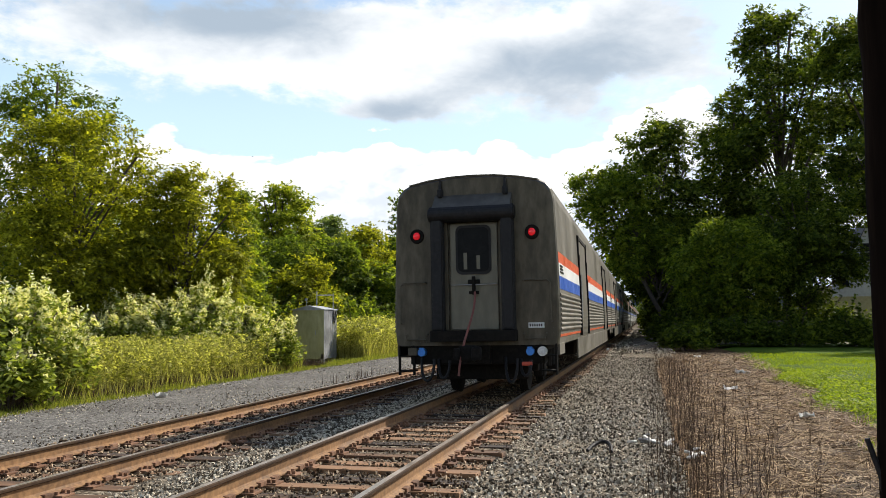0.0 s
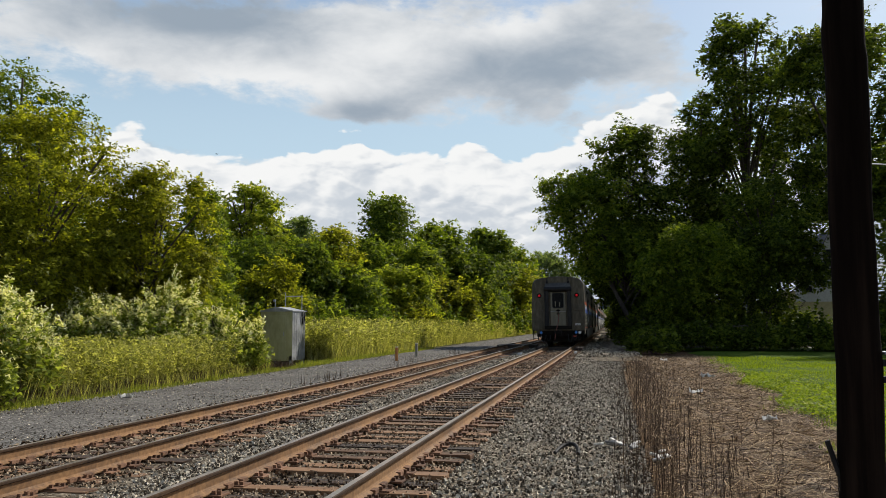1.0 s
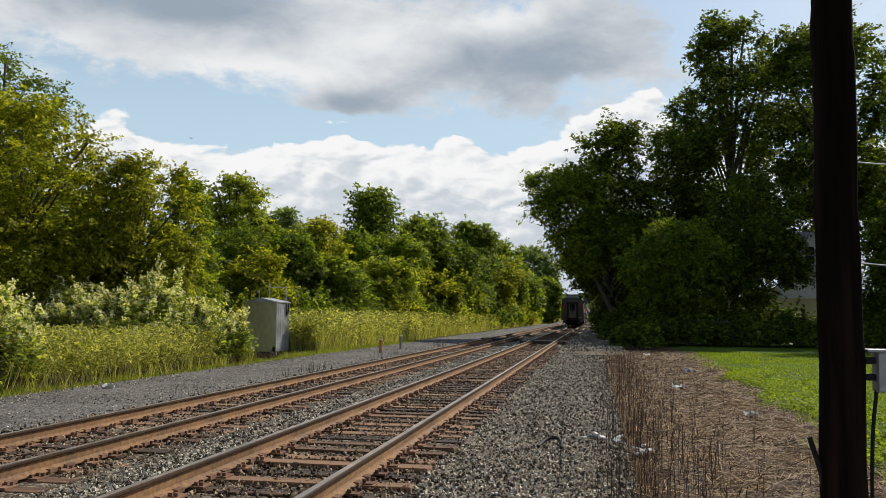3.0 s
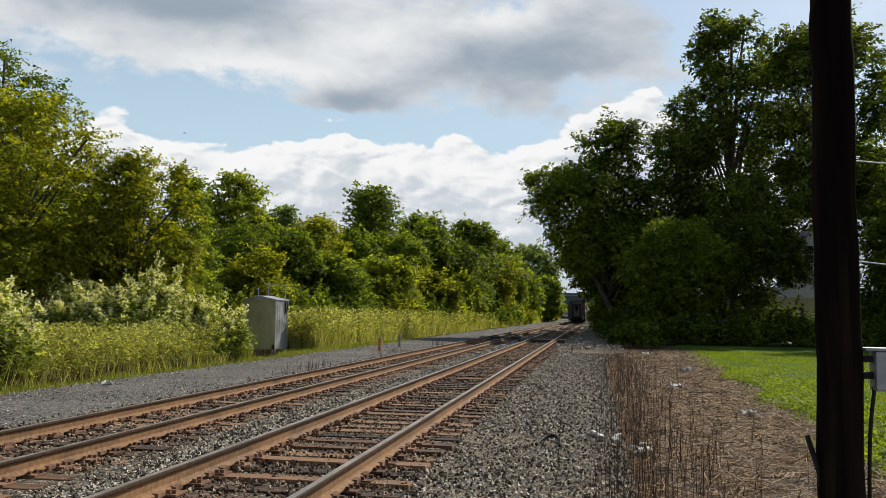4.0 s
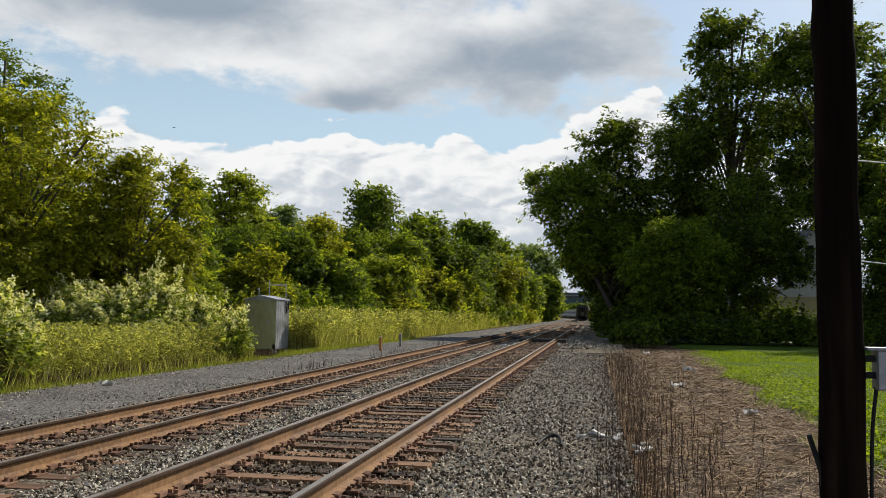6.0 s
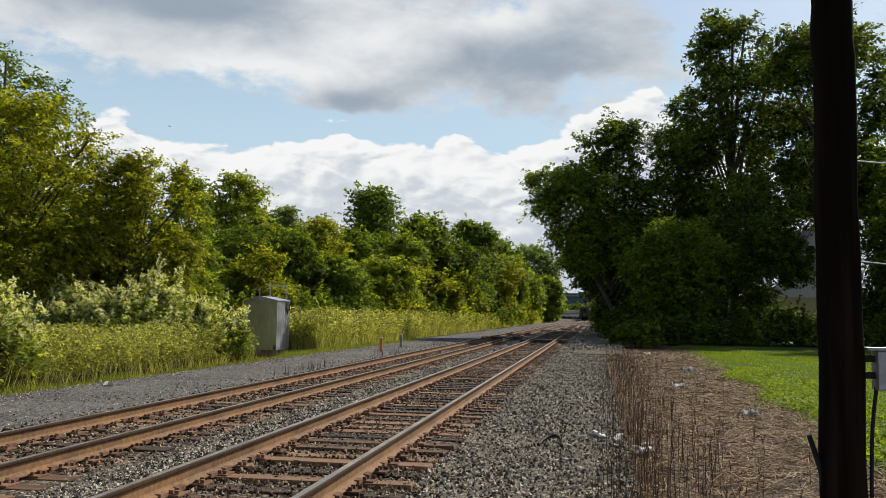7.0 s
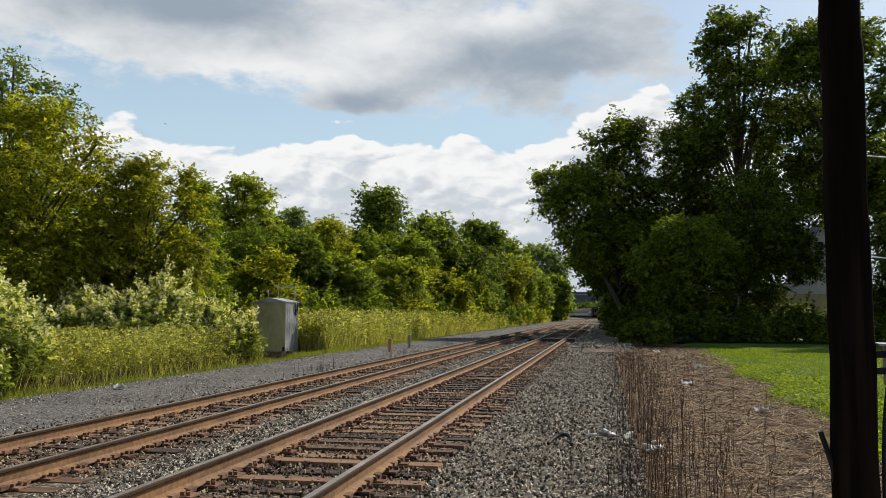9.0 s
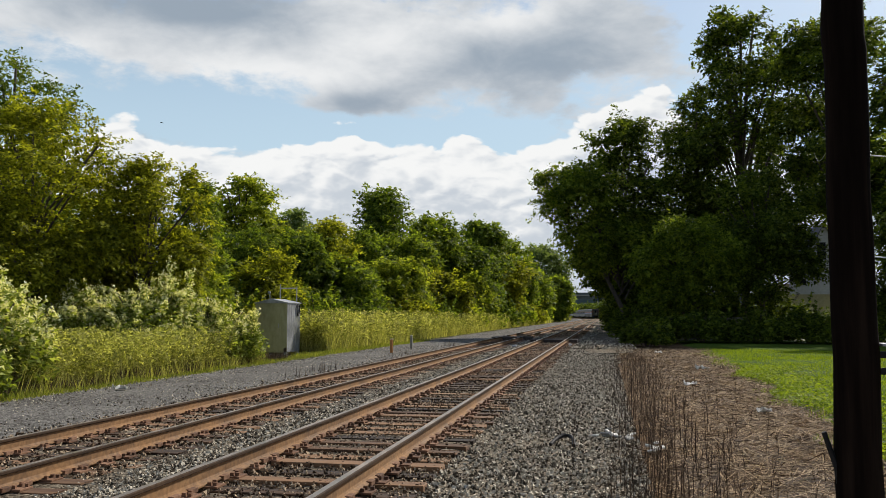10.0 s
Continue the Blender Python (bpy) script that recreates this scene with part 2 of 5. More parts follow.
# ---- geometry tools ----
def put(name, verts, faces, mats, parent=None, label="", smooth=False, slots=None, m=None):
    """Links plain vertices and faces as one mesh object."""
    me = bpy.data.meshes.new(name)
    me.from_pydata([tuple(v) for v in verts], [], [tuple(f) for f in faces])
    for x in (mats if isinstance(mats, (list, tuple)) else [mats]):
        me.materials.append(x)
    if slots is not None:
        me.polygons.foreach_set("material_index", slots)
    if smooth:
        me.polygons.foreach_set("use_smooth", [True] * len(me.polygons))
    me.update()
    ob = new(name, me)
    ob.parent = parent
    if m is not None:
        ob.matrix_basis = m
    return tagged(ob, label)


def part(name, bm, mat, parent=None, label="", smooth=False, m=None):
    """Links a bmesh as one mesh object."""
    me = bpy.data.meshes.new(name)
    bm.to_mesh(me)
    bm.free()
    for x in (mat if isinstance(mat, (list, tuple)) else [mat]):
        me.materials.append(x)
    if smooth:
        for p in me.polygons:
            p.use_smooth = True
    ob = new(name, me)
    ob.parent = parent
    if m is not None:
        ob.matrix_basis = m
    return tagged(ob, label)


def empty(name, m, label, category, group="", kind=""):
    ob = new(name)
    ob.empty_display_size = 0.2
    ob.matrix_basis = m
    return tagged(ob, label, category, group, kind)


def box(bm, x0, x1, y0, y1, z0, z1, bevel=0.0, mat=0):
    r = bmesh.ops.create_cube(bm, size=1.0, matrix=Matrix.LocRotScale(((x0 + x1) / 2, (y0 + y1) / 2, (z0 + z1) / 2), None, (x1 - x0, y1 - y0, z1 - z0)))
    vs = r["verts"]
    fs = {f for v in vs for f in v.link_faces}
    for f in fs:
        f.material_index = mat
    if bevel:
        bmesh.ops.bevel(bm, geom=list({e for v in vs for e in v.link_edges}), offset=bevel, segments=2, affect="EDGES", profile=0.6)
    return bm


def rod(bm, a, b, r0, r1=None, n=8, mat=0):
    a, b = Vector(a), Vector(b)
    d = b - a
    m = Matrix.Translation((a + b) / 2) @ d.to_track_quat("Z", "Y").to_matrix().to_4x4()
    r = bmesh.ops.create_cone(bm, cap_ends=True, segments=n, radius1=r0, radius2=r0 if r1 is None else r1, depth=d.length, matrix=m)
    for f in {f for v in r["verts"] for f in v.link_faces}:
        f.material_index = mat
    return bm


def tube(bm, points, r, n=8, mat=0):
    """A bent bar through points, with a joint ball left out."""
    rings = []
    pts = [Vector(p) for p in points]
    for i, p in enumerate(pts):
        d = (pts[min(i + 1, len(pts) - 1)] - pts[max(i - 1, 0)]).normalized()
        q = d.to_track_quat("Z", "Y")
        rings.append([bm.verts.new(p + q @ Vector((math.cos(k / n * math.tau) * r, math.sin(k / n * math.tau) * r, 0))) for k in range(n)])
    for a, b in zip(rings, rings[1:]):
        for k in range(n):
            f = bm.faces.new((a[k], a[(k + 1) % n], b[(k + 1) % n], b[k]))
            f.material_index = mat
    bm.faces.new(rings[0][::-1]).material_index = mat
    bm.faces.new(rings[-1]).material_index = mat
    return bm


def bez(a, b, c, d, n=8):
    a, b, c, d = map(Vector, (a, b, c, d))
    return [a * (1 - t) ** 3 + b * 3 * t * (1 - t) ** 2 + c * 3 * t * t * (1 - t) + d * t ** 3 for t in (i / n for i in range(n + 1))]


def quads(name, P, mats, parent=None, label="", slots=None):
    """P: array n x k x 3 of loose leaves with k corners."""
    n, k = P.shape[:2]
    me = bpy.data.meshes.new(name)
    me.vertices.add(n * k)
    me.vertices.foreach_set("co", np.ascontiguousarray(P, dtype=np.float32).ravel())
    me.loops.add(n * k)
    me.loops.foreach_set("vertex_index", np.arange(n * k, dtype=np.int32))
    me.polygons.add(n)
    me.polygons.foreach_set("loop_start", np.arange(0, n * k, k, dtype=np.int32))
    for x in (mats if isinstance(mats, (list, tuple)) else [mats]):
        me.materials.append(x)
    if slots is not None:
        me.polygons.foreach_set("material_index", np.asarray(slots, dtype=np.int32))
    me.update(calc_edges=True)
    ob = new(name, me)
    ob.parent = parent
    return tagged(ob, label)


def leaves_at(rng, centre, size, up=0.5, long=1.7):
    """Pointed leaves at the centres."""
    n = len(centre)
    nor = rng.normal(size=(n, 3))
    nor[:, 2] = np.abs(nor[:, 2]) + up
    nor /= np.linalg.norm(nor, axis=1)[:, None]
    a = np.cross(nor, rng.normal(size=(n, 3)))
    a /= np.linalg.norm(a, axis=1)[:, None] + 1e-9
    b = np.cross(nor, a)
    s = size * rng.uniform(0.6, 1.3, size=(n, 1))
    foot = centre - a * s * long * 0.45
    return np.stack([foot - b * s * 0.5, foot + b * s * 0.5, centre + a * s * long * 0.65 - nor * s * 0.2], 1)


def leaves_on(rng, centre, size, facing, long=1.4):
    """Pointed leaves that face a given way."""
    n = len(centre)
    nor = facing / (np.linalg.norm(facing, axis=1)[:, None] + 1e-9)
    a = np.cross(nor, rng.normal(size=(n, 3)))
    a /= np.linalg.norm(a, axis=1)[:, None] + 1e-9
    b = np.cross(nor, a)
    s = size * rng.uniform(0.6, 1.3, size=(n, 1))
    foot = centre - a * s * long * 0.45
    return np.stack([foot - b * s * 0.5, foot + b * s * 0.5, centre + a * s * long * 0.65 - nor * s * 0.2], 1)


# ---- trees ----
def limbs(bm, rng, height, spread, base_r, first, count, lean):
    """Trunk with tapered limbs; returns the tips."""
    tips = []
    top = Vector((lean[0], lean[1], height * 0.8))
    pts = [Vector((0, 0, -0.2)).lerp(top, t) + Vector((rng.normal() * 0.12, rng.normal() * 0.12, 0)) * (t > 0) for t in np.linspace(0, 1, 7)]
    for i in range(6):
        rod(bm, pts[i], pts[i + 1], base_r * (1 - i / 6.6), base_r * (1 - (i + 1) / 6.6), 7)
    for k in range(count):
        t = first + (0.95 - first) * (k + rng.uniform(0, 1)) / count
        p = Vector((0, 0, 0)).lerp(top, t)
        ang = k * 2.4 + rng.uniform(-0.4, 0.4)
        out = spread * (1.0 - 0.55 * t) * rng.uniform(0.6, 1.0)
        q = p + Vector((math.cos(ang) * out, math.sin(ang) * out, height * rng.uniform(0.08, 0.22)))
        mid = p.lerp(q, 0.5) + Vector((0, 0, height * 0.03))
        r = base_r * (1 - t * 0.8) * 0.45
        rod(bm, p, mid, r, r * 0.65, 5), rod(bm, mid, q, r * 0.65, r * 0.2, 5)
        tips.append(q)
    return tips


def tree(name, x, y, height, width, leaf, count, mat, seed, label, bottom=0.15, lean=(0, 0), lumps=34, ground=-0.2, depth=None, clump=1.0, trunk=None):
    rng = np.random.default_rng(seed)
    width, height = width * 0.94, height * 0.96
    ob = empty(name, pose(x, y, ground, 0, 0, 0), label, "tree", "")
    bm = bmesh.new()
    tips = limbs(bm, rng, height, width * 0.45, trunk or 0.014 * height + 0.05, 0.25, 11, lean)
    depth = depth or width
    # clumps fill an uneven dome
    cs, rs = [], []
    h0 = height * bottom
    zc, hz = (h0 + height) / 2, (height - h0) / 2
    mean = clump * 0.5 * (width * depth * (height - h0)) ** (1 / 3) / lumps ** (1 / 3) * 1.15
    for i in range(lumps):
        u = min(max(1 - 2 * (i + 0.5) / lumps + rng.uniform(-0.12, 0.12), -0.98), 0.98)
        a = i * 2.39996 + rng.uniform(-1.3, 1.3)
        ring = math.sqrt(max(1 - u * u, 0)) ** 0.75
        r = mean * rng.uniform(0.38, 1.4)
        k = rng.uniform(0.35, 1.0) ** 0.5 * rng.uniform(0.85, 1.12)
        zz = zc + u * (hz - r * 0.6) * (0.9 + 0.1 * k)
        cs.append((lean[0] * zz / height + math.cos(a) * ring * k * (width / 2 - r * 0.55), lean[1] * zz / height + math.sin(a) * ring * k * (depth / 2 - r * 0.55), zz))
        rs.append(r)
    for q in tips[:5]:
        cs.append(tuple(q)), rs.append(mean * 0.8)
    for q in cs[::2]:
        p0 = Vector((lean[0] * q[2] / height * 0.5, lean[1] * q[2] / height * 0.5, max(q[2] * 0.62 - 0.2, 0.3)))
        tube(bm, bez(p0, p0.lerp(Vector(q), 0.4) + Vector((0, 0, 0.1 * height * 0.3)), p0.lerp(Vector(q), 0.7), q, 4), 0.0035 * height + 0.01, 5)
    part("trunk", bm, M["bark"], ob)
    cs, rs = np.array(cs), np.array(rs)
    # leaves hang in flat sprays round the skin of each clump, some shooting out past it
    per = 17
    sprays = count // per
    home = rng.choice(len(cs), size=sprays, p=rs ** 2 / (rs ** 2).sum())
    out = rng.normal(size=(sprays, 3))
    out /= np.linalg.norm(out, axis=1)[:, None]
    out += (cs[home] - np.array([lean[0] * 0.5, lean[1] * 0.5, zc])) / np.array([width, depth, height - h0]) * 0.9 + np.array([0, 0, 0.15])
    out /= np.linalg.norm(out, axis=1)[:, None] + 1e-9
    f = rng.uniform(0.45, 1.02, sprays) + (rng.uniform(0, 1, sprays) > 0.80) * rng.uniform(0.05, 0.5, sprays)
    mid = cs[home] + out * np.array([1, 1, 0.82]) * (f * rs[home])[:, None]
    ahead = out * np.array([1, 1, 0.45]) + rng.normal(0, 0.3, (sprays, 3)) - np.array([0, 0, 0.18])
    ahead /= np.linalg.norm(ahead, axis=1)[:, None] + 1e-9
    side = np.cross(ahead, np.array([0, 0, 1.0])) + 1e-6
    side /= np.linalg.norm(side, axis=1)[:, None]
    over = np.cross(side, ahead)
    reach = leaf * rng.uniform(2.2, 4.6, sprays)
    w = np.repeat(np.arange(sprays), per)
    n = len(w)
    u, v, h = rng.uniform(-1, 1.25, (n, 1)), rng.normal(0, 0.5, (n, 1)), rng.normal(0, 0.16, (n, 1))
    v *= 1.15 - 0.5 * np.abs(u)
    c = mid[w] + (ahead[w] * u + side[w] * v + over[w] * (h - 0.18 * u * u)) * reach[w][:, None]
    c[:, 2] = np.maximum(c[:, 2], 0.25 + rng.uniform(0, 0.5, size=n))
    facing = over[w] * 0.9 + out[w] * 0.35 + rng.normal(0, 0.42, (n, 3))
    quads("crown", leaves_on(rng, c, leaf * 1.3, facing, 1.35), M[mat], ob)
    return ob
# ---- the line of the track: straight, then bending to the left past the bridge ----
BEND_Y, BEND_R = 330.0, 850.0


def along(s, off):
    """Place and heading (degrees to the left) at s metres down the line, off metres to the right of the datum."""
    if s <= BEND_Y:
        return Vector((off, s, 0)), 0.0
    a = (s - BEND_Y) / BEND_R
    return Vector((-BEND_R + (BEND_R + off) * math.cos(a), BEND_Y + (BEND_R + off) * math.sin(a), 0)), math.degrees(a)


NEAR_X, FAR_X, FAR_DROP = -3.05, -6.72, -0.13
GAUGE = 1.505


def strip(name, xs, zs, ys, mat, label, category="ground"):
    """A long sheet: profile xs, zs carried along ys."""
    vs, fs = [], []
    k = len(xs)
    rng = np.random.default_rng(len(name))
    for y in ys:
        for x, z in zip(xs, zs):
            p, a = along(max(y, -60), x)
            if y < -60:
                p.y = y
            vs.append((p.x, p.y, z + rng.uniform(-0.012, 0.012)))
    for j in range(len(ys) - 1):
        for i in range(k - 1):
            a = j * k + i
            fs.append((a, a + 1, a + k + 1, a + k))
    ob = put(name, vs, fs, mat, smooth=True)
    return tagged(ob, label, category, kind="structure")


def ground_all():
    ys = sorted({-3000, -600, -60} | set(np.arange(-12, 80, 1.0)) | set(np.arange(80, 340, 8.0)) | set(np.arange(340, 900, 20.0)))
    far = 3000.0
    vs, fs = [], []
    gx = [-far, -800, -200, -60, -30, -15, 0, 15, 30, 60, 200, 800, far]
    gy = [-far, -800, -200, -60, 0, 60, 120, 200, 300, 400, 800, 1500, far]
    for y in gy:
        for x in gx:
            vs.append((x, y, -0.36))
    for j in range(len(gy) - 1):
        for i in range(len(gx) - 1):
            a = j * len(gx) + i
            fs.append((a, a + 1, a + len(gx) + 1, a + len(gx)))
    tagged(put("ground", vs, fs, M["soil"]), "dull green and brown earth under weeds and woods", "ground", kind="structure")
    strip("ballast_bed", [-9.1, -8.5, -7.9, -5.5, -5.1, -4.4, -1.85, -1.6, 0.2, 0.8], [-0.34, -0.23, -0.172, -0.172, -0.19, -0.052, -0.05, -0.10, -0.18, -0.3], ys, M["ballast"],
          "bed of crushed grey stone under both tracks")
    strip("gravel_track", [-13.0, -12.5, -11.0, -9.3, -8.3], [-0.33, -0.2, -0.17, -0.18, -0.23], ys, M["gravel_road"], "service road of fine grey gravel beside the tracks", "road")
    strip("dry_verge", [0.1, 0.5, 1.5, 2.6, 4.2, 4.8], [-0.28, -0.21, -0.19, -0.2, -0.21, -0.28], ys, M["litter"], "verge of cut dry brown grass stalks")
    vs, fs = [], []
    ly = np.arange(6, 64, 1.0)
    for y in ly:
        edge = 2.75 + 0.04 * y + 0.25 * math.sin(y * 0.9) + 0.15 * math.sin(y * 2.3)
        for i, x in enumerate((edge, edge + 0.4, 8, 14, 22, 40)):
            vs.append((x, y, (-0.27 if i == 0 else -0.17) + 0.02 * math.sin(x * 1.3 + y)))
    for j in range(len(ly) - 1):
        for i in range(5):
            a = j * 6 + i
            fs.append((a, a + 1, a + 7, a + 6))
    tagged(put("lawn", vs, fs, M["lawn"], smooth=True), "mown bright green lawn edged by dry stalks", "lawn", kind="structure")

    # heaps of ballast dumped along the shoulder
    vs, fs = [], []
    hy = np.arange(40, 150, 0.7)
    for y in hy:
        for i, u in enumerate(np.linspace(0, 1, 9)):
            bump = math.sin(u * math.pi) * (0.16 + 0.30 * max(noise.noise(Vector((u * 2, y * 0.33, 1.0))), -0.3) + 0.10 * math.sin(y * 0.9))
            vs.append((-1.35 + 3.0 * u, y, -0.33 + (0.2 if 0 < i < 8 else 0) + bump * min((y - 40) / 8, 1)))
    for j in range(len(hy) - 1):
        for i in range(8):
            a = j * 9 + i
            fs.append((a, a + 1, a + 10, a + 9))
    tagged(put("ballast_windrow", vs, fs, M["ballast"], smooth=True), "uneven heaps of dumped grey ballast along the track", "gravel", kind="structure")


# ---- tracks ----
RAIL = [(-0.07, 0.0), (0.07, 0.0), (0.07, 0.012), (0.02, 0.03), (0.011, 0.05), (0.011, 0.135), (0.037, 0.15), (0.037, 0.172), (0.03, 0.182), (-0.03, 0.182),
        (-0.037, 0.172), (-0.037, 0.15), (-0.011, 0.135), (-0.011, 0.05), (-0.02, 0.03), (-0.07, 0.012)]


def rail(parent, off, z):
    ys = [-8, 0, 8, 20, 40, 80, 160, 240, 330] + list(range(350, 800, 20))
    vs, fs, sl = [], [], []
    k = len(RAIL)
    for y in ys:
        p, a = along(y, off)
        for u, w in RAIL:
            vs.append((p.x + u * math.cos(radians(a)), p.y + u * math.sin(radians(a)), z + w))
    for j in range(len(ys) - 1):
        for i in range(k):
            a, b = j * k + i, j * k + (i + 1) % k
            fs.append((a, b, b + k, a + k))
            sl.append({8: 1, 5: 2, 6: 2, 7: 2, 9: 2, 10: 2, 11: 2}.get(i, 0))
    return put("rail", vs, fs, [M["rail_steel"], M["rail_head"], M["rail_head_shade"]], parent, "rusty steel rail with a worn bright running face", slots=sl)


def railway(x, drop, start, label, seed):
    rng = np.random.default_rng(seed)
    ob = empty("railway_track", pose(0, 0, 0), label, "railway track", "pair of tracks", kind="structure")
    rail(ob, x - GAUGE / 2, drop), rail(ob, x + GAUGE / 2, drop)
    # shared pieces
    ties, plates = [], []
    for v in range(5):
        bm = bmesh.new()
        box(bm, -1.29, 1.29, -0.115, 0.115, -0.18, 0.0, 0.012)
        for vert in bm.verts:
            vert.co.x += rng.normal() * 0.008
            vert.co.y += 0.012 * math.sin(vert.co.x * 3 + v)
            vert.co.z += rng.normal() * 0.004
        me = bpy.data.meshes.new("tie")
        bm.to_mesh(me), bm.free()
        me.materials.append(M["tie_wood"])
        ties.append(me)
    bm = bmesh.new()
    box(bm, -0.19, 0.19, -0.1, 0.1, 0.0, 0.022, 0.004)
    for sx in (-0.095, 0.095, -0.16, 0.15):
        for sy in (-0.05, 0.06):
            if abs(sx) > 0.1 and sy > 0:
                continue
            box(bm, sx - 0.02, sx + 0.02, sy - 0.014, sy + 0.014, 0.02, 0.055, 0.0)
    plate = bpy.data.meshes.new("tie_plate")
    bm.to_mesh(plate), bm.free()
    plate.materials.append(M["rust"])
    bm = bmesh.new()
    box(bm, -0.03, 0.03, -0.07, 0.07, 0.0, 0.05, 0.008)
    anchor = bpy.data.meshes.new("rail_anchor")
    bm.to_mesh(anchor), bm.free()
    anchor.materials.append(M["rust"])
    y, i = start, 0
    while i < 280:
        q = pose(x + rng.normal() * 0.035, y + rng.normal() * 0.012, drop - 0.028 + rng.normal() * 0.006, rng.normal() * 0.8, 0, rng.normal() * 0.7)
        t = new("tie", ties[rng.integers(5)])
        t.parent, t.matrix_basis = ob, q
        if i < 130:
            for side in (-1, 1):
                p = new("tie_plate", plate)
                p.parent, p.matrix_basis = ob, pose(x + side * GAUGE / 2, y, drop - 0.024, 0, 0, 180 * (side > 0))
        if i < 60 and i % 2 == 0:
            for side in (-1, 1):
                for e in (-0.16, 0.16):
                    p = new("rail_anchor", anchor)
                    p.parent, p.matrix_basis = ob, pose(x + side * GAUGE / 2 + 0.06, y + e, drop - 0.02)
        y += 0.497
        i += 1
    return ob


ground_all()
railway(NEAR_X, 0.0, 4.2, "railway track of rusty rails on weathered wooden ties", 3)
railway(FAR_X, FAR_DROP, 6.8, "second railway track with rusty rails sunk in ballast", 4)
# ---- the train ----
TAIL_Y, SPEED, CAR_LONG, CAR_PITCH = 15.8, 35.6, 25.9, 26.4
CARS = []
M["car_steel"] = material("car_steel", ((0.08, 0.072, 0.055), (0.12, 0.108, 0.084), (0.165, 0.15, 0.12)), 0.5, 0.15, 3, 0.6, 0.04, stretch=(1, 1, 0.4), spec=0.35)
M["car_end"] = material("car_end", ((0.050, 0.043, 0.029), (0.082, 0.071, 0.049), (0.12, 0.105, 0.075)), 0.6, 0.05, 7, 1.0, 0.06, stretch=(1, 1, 0.35), contrast=0.8, spec=0.25)
M["car_door"] = material("car_door", ((0.085, 0.08, 0.058), (0.125, 0.118, 0.088), (0.17, 0.16, 0.12)), 0.5, 0.3, 6, 1.0, 0.04, stretch=(1, 1, 0.3))
M["rubber"] = material("rubber", ((0.006, 0.006, 0.007), (0.011, 0.011, 0.012), (0.02, 0.02, 0.021)), 0.6, 0, 15, 2, 0.1, spec=0.25)
M["undergear"] = material("undergear", ((0.004, 0.004, 0.003), (0.009, 0.008, 0.007), (0.02, 0.017, 0.014)), 0.9, 0.0, 15, 2, 0.2, spec=0.15)
M["car_roof"] = material("car_roof", ((0.05, 0.048, 0.045), (0.08, 0.077, 0.07), (0.12, 0.115, 0.105)), 0.6, 0.3, 5, 0.7, 0.05)
M["red_stripe"] = plain("red_stripe", (0.60, 0.10, 0.03), 0.4, 0, 0.15)
M["white_stripe"] = plain("white_stripe", (0.72, 0.72, 0.70), 0.4, 0, 0.12)
M["blue_stripe"] = plain("blue_stripe", (0.03, 0.10, 0.42), 0.4, 0, 0.15)
M["car_glass"] = material("car_glass", ((0.004, 0.005, 0.006), (0.007, 0.008, 0.009), (0.012, 0.013, 0.014)), 0.25, 0, 5, 1, 0, spec=0.06)
M["tail_red"] = plain("tail_red", (0.62, 0.012, 0.02), 0.2, 0, 0.3, glow=0.28)
M["cap_blue"] = plain("cap_blue", (0.03, 0.18, 0.55), 0.5, 0, 0.2)
M["cap_white"] = plain("cap_white", (0.55, 0.56, 0.55), 0.6, 0, 0.2)
M["hose_red"] = plain("hose_red", (0.16, 0.055, 0.045), 0.7, 0, 0.3)
M["tag_red"] = plain("tag_red", (0.42, 0.06, 0.03), 0.6, 0, 0.2)
M["chrome"] = material("chrome", ((0.25, 0.24, 0.22), (0.36, 0.35, 0.33), (0.5, 0.49, 0.47)), 0.4, 0.8, 12, 2, 0.05)
SIDE = [(z, x * 1.045) for z, x in [(0.80, 1.53), (0.98, 1.56), (1.25, 1.595), (1.5, 1.60), (2.2, 1.59), (3.2, 1.56), (3.75, 1.54), (3.95, 1.495), (4.07, 1.40), (4.14, 1.27), (4.22, 0.88), (4.27, 0.45), (4.285, 0.0)]]
H = CAR_LONG / 2


def side_x(z):
    for (z0, x0), (z1, x1) in zip(SIDE, SIDE[1:]):
        if z0 <= z <= z1:
            return x0 + (x1 - x0) * (z - z0) / (z1 - z0)
    return SIDE[-1][1]


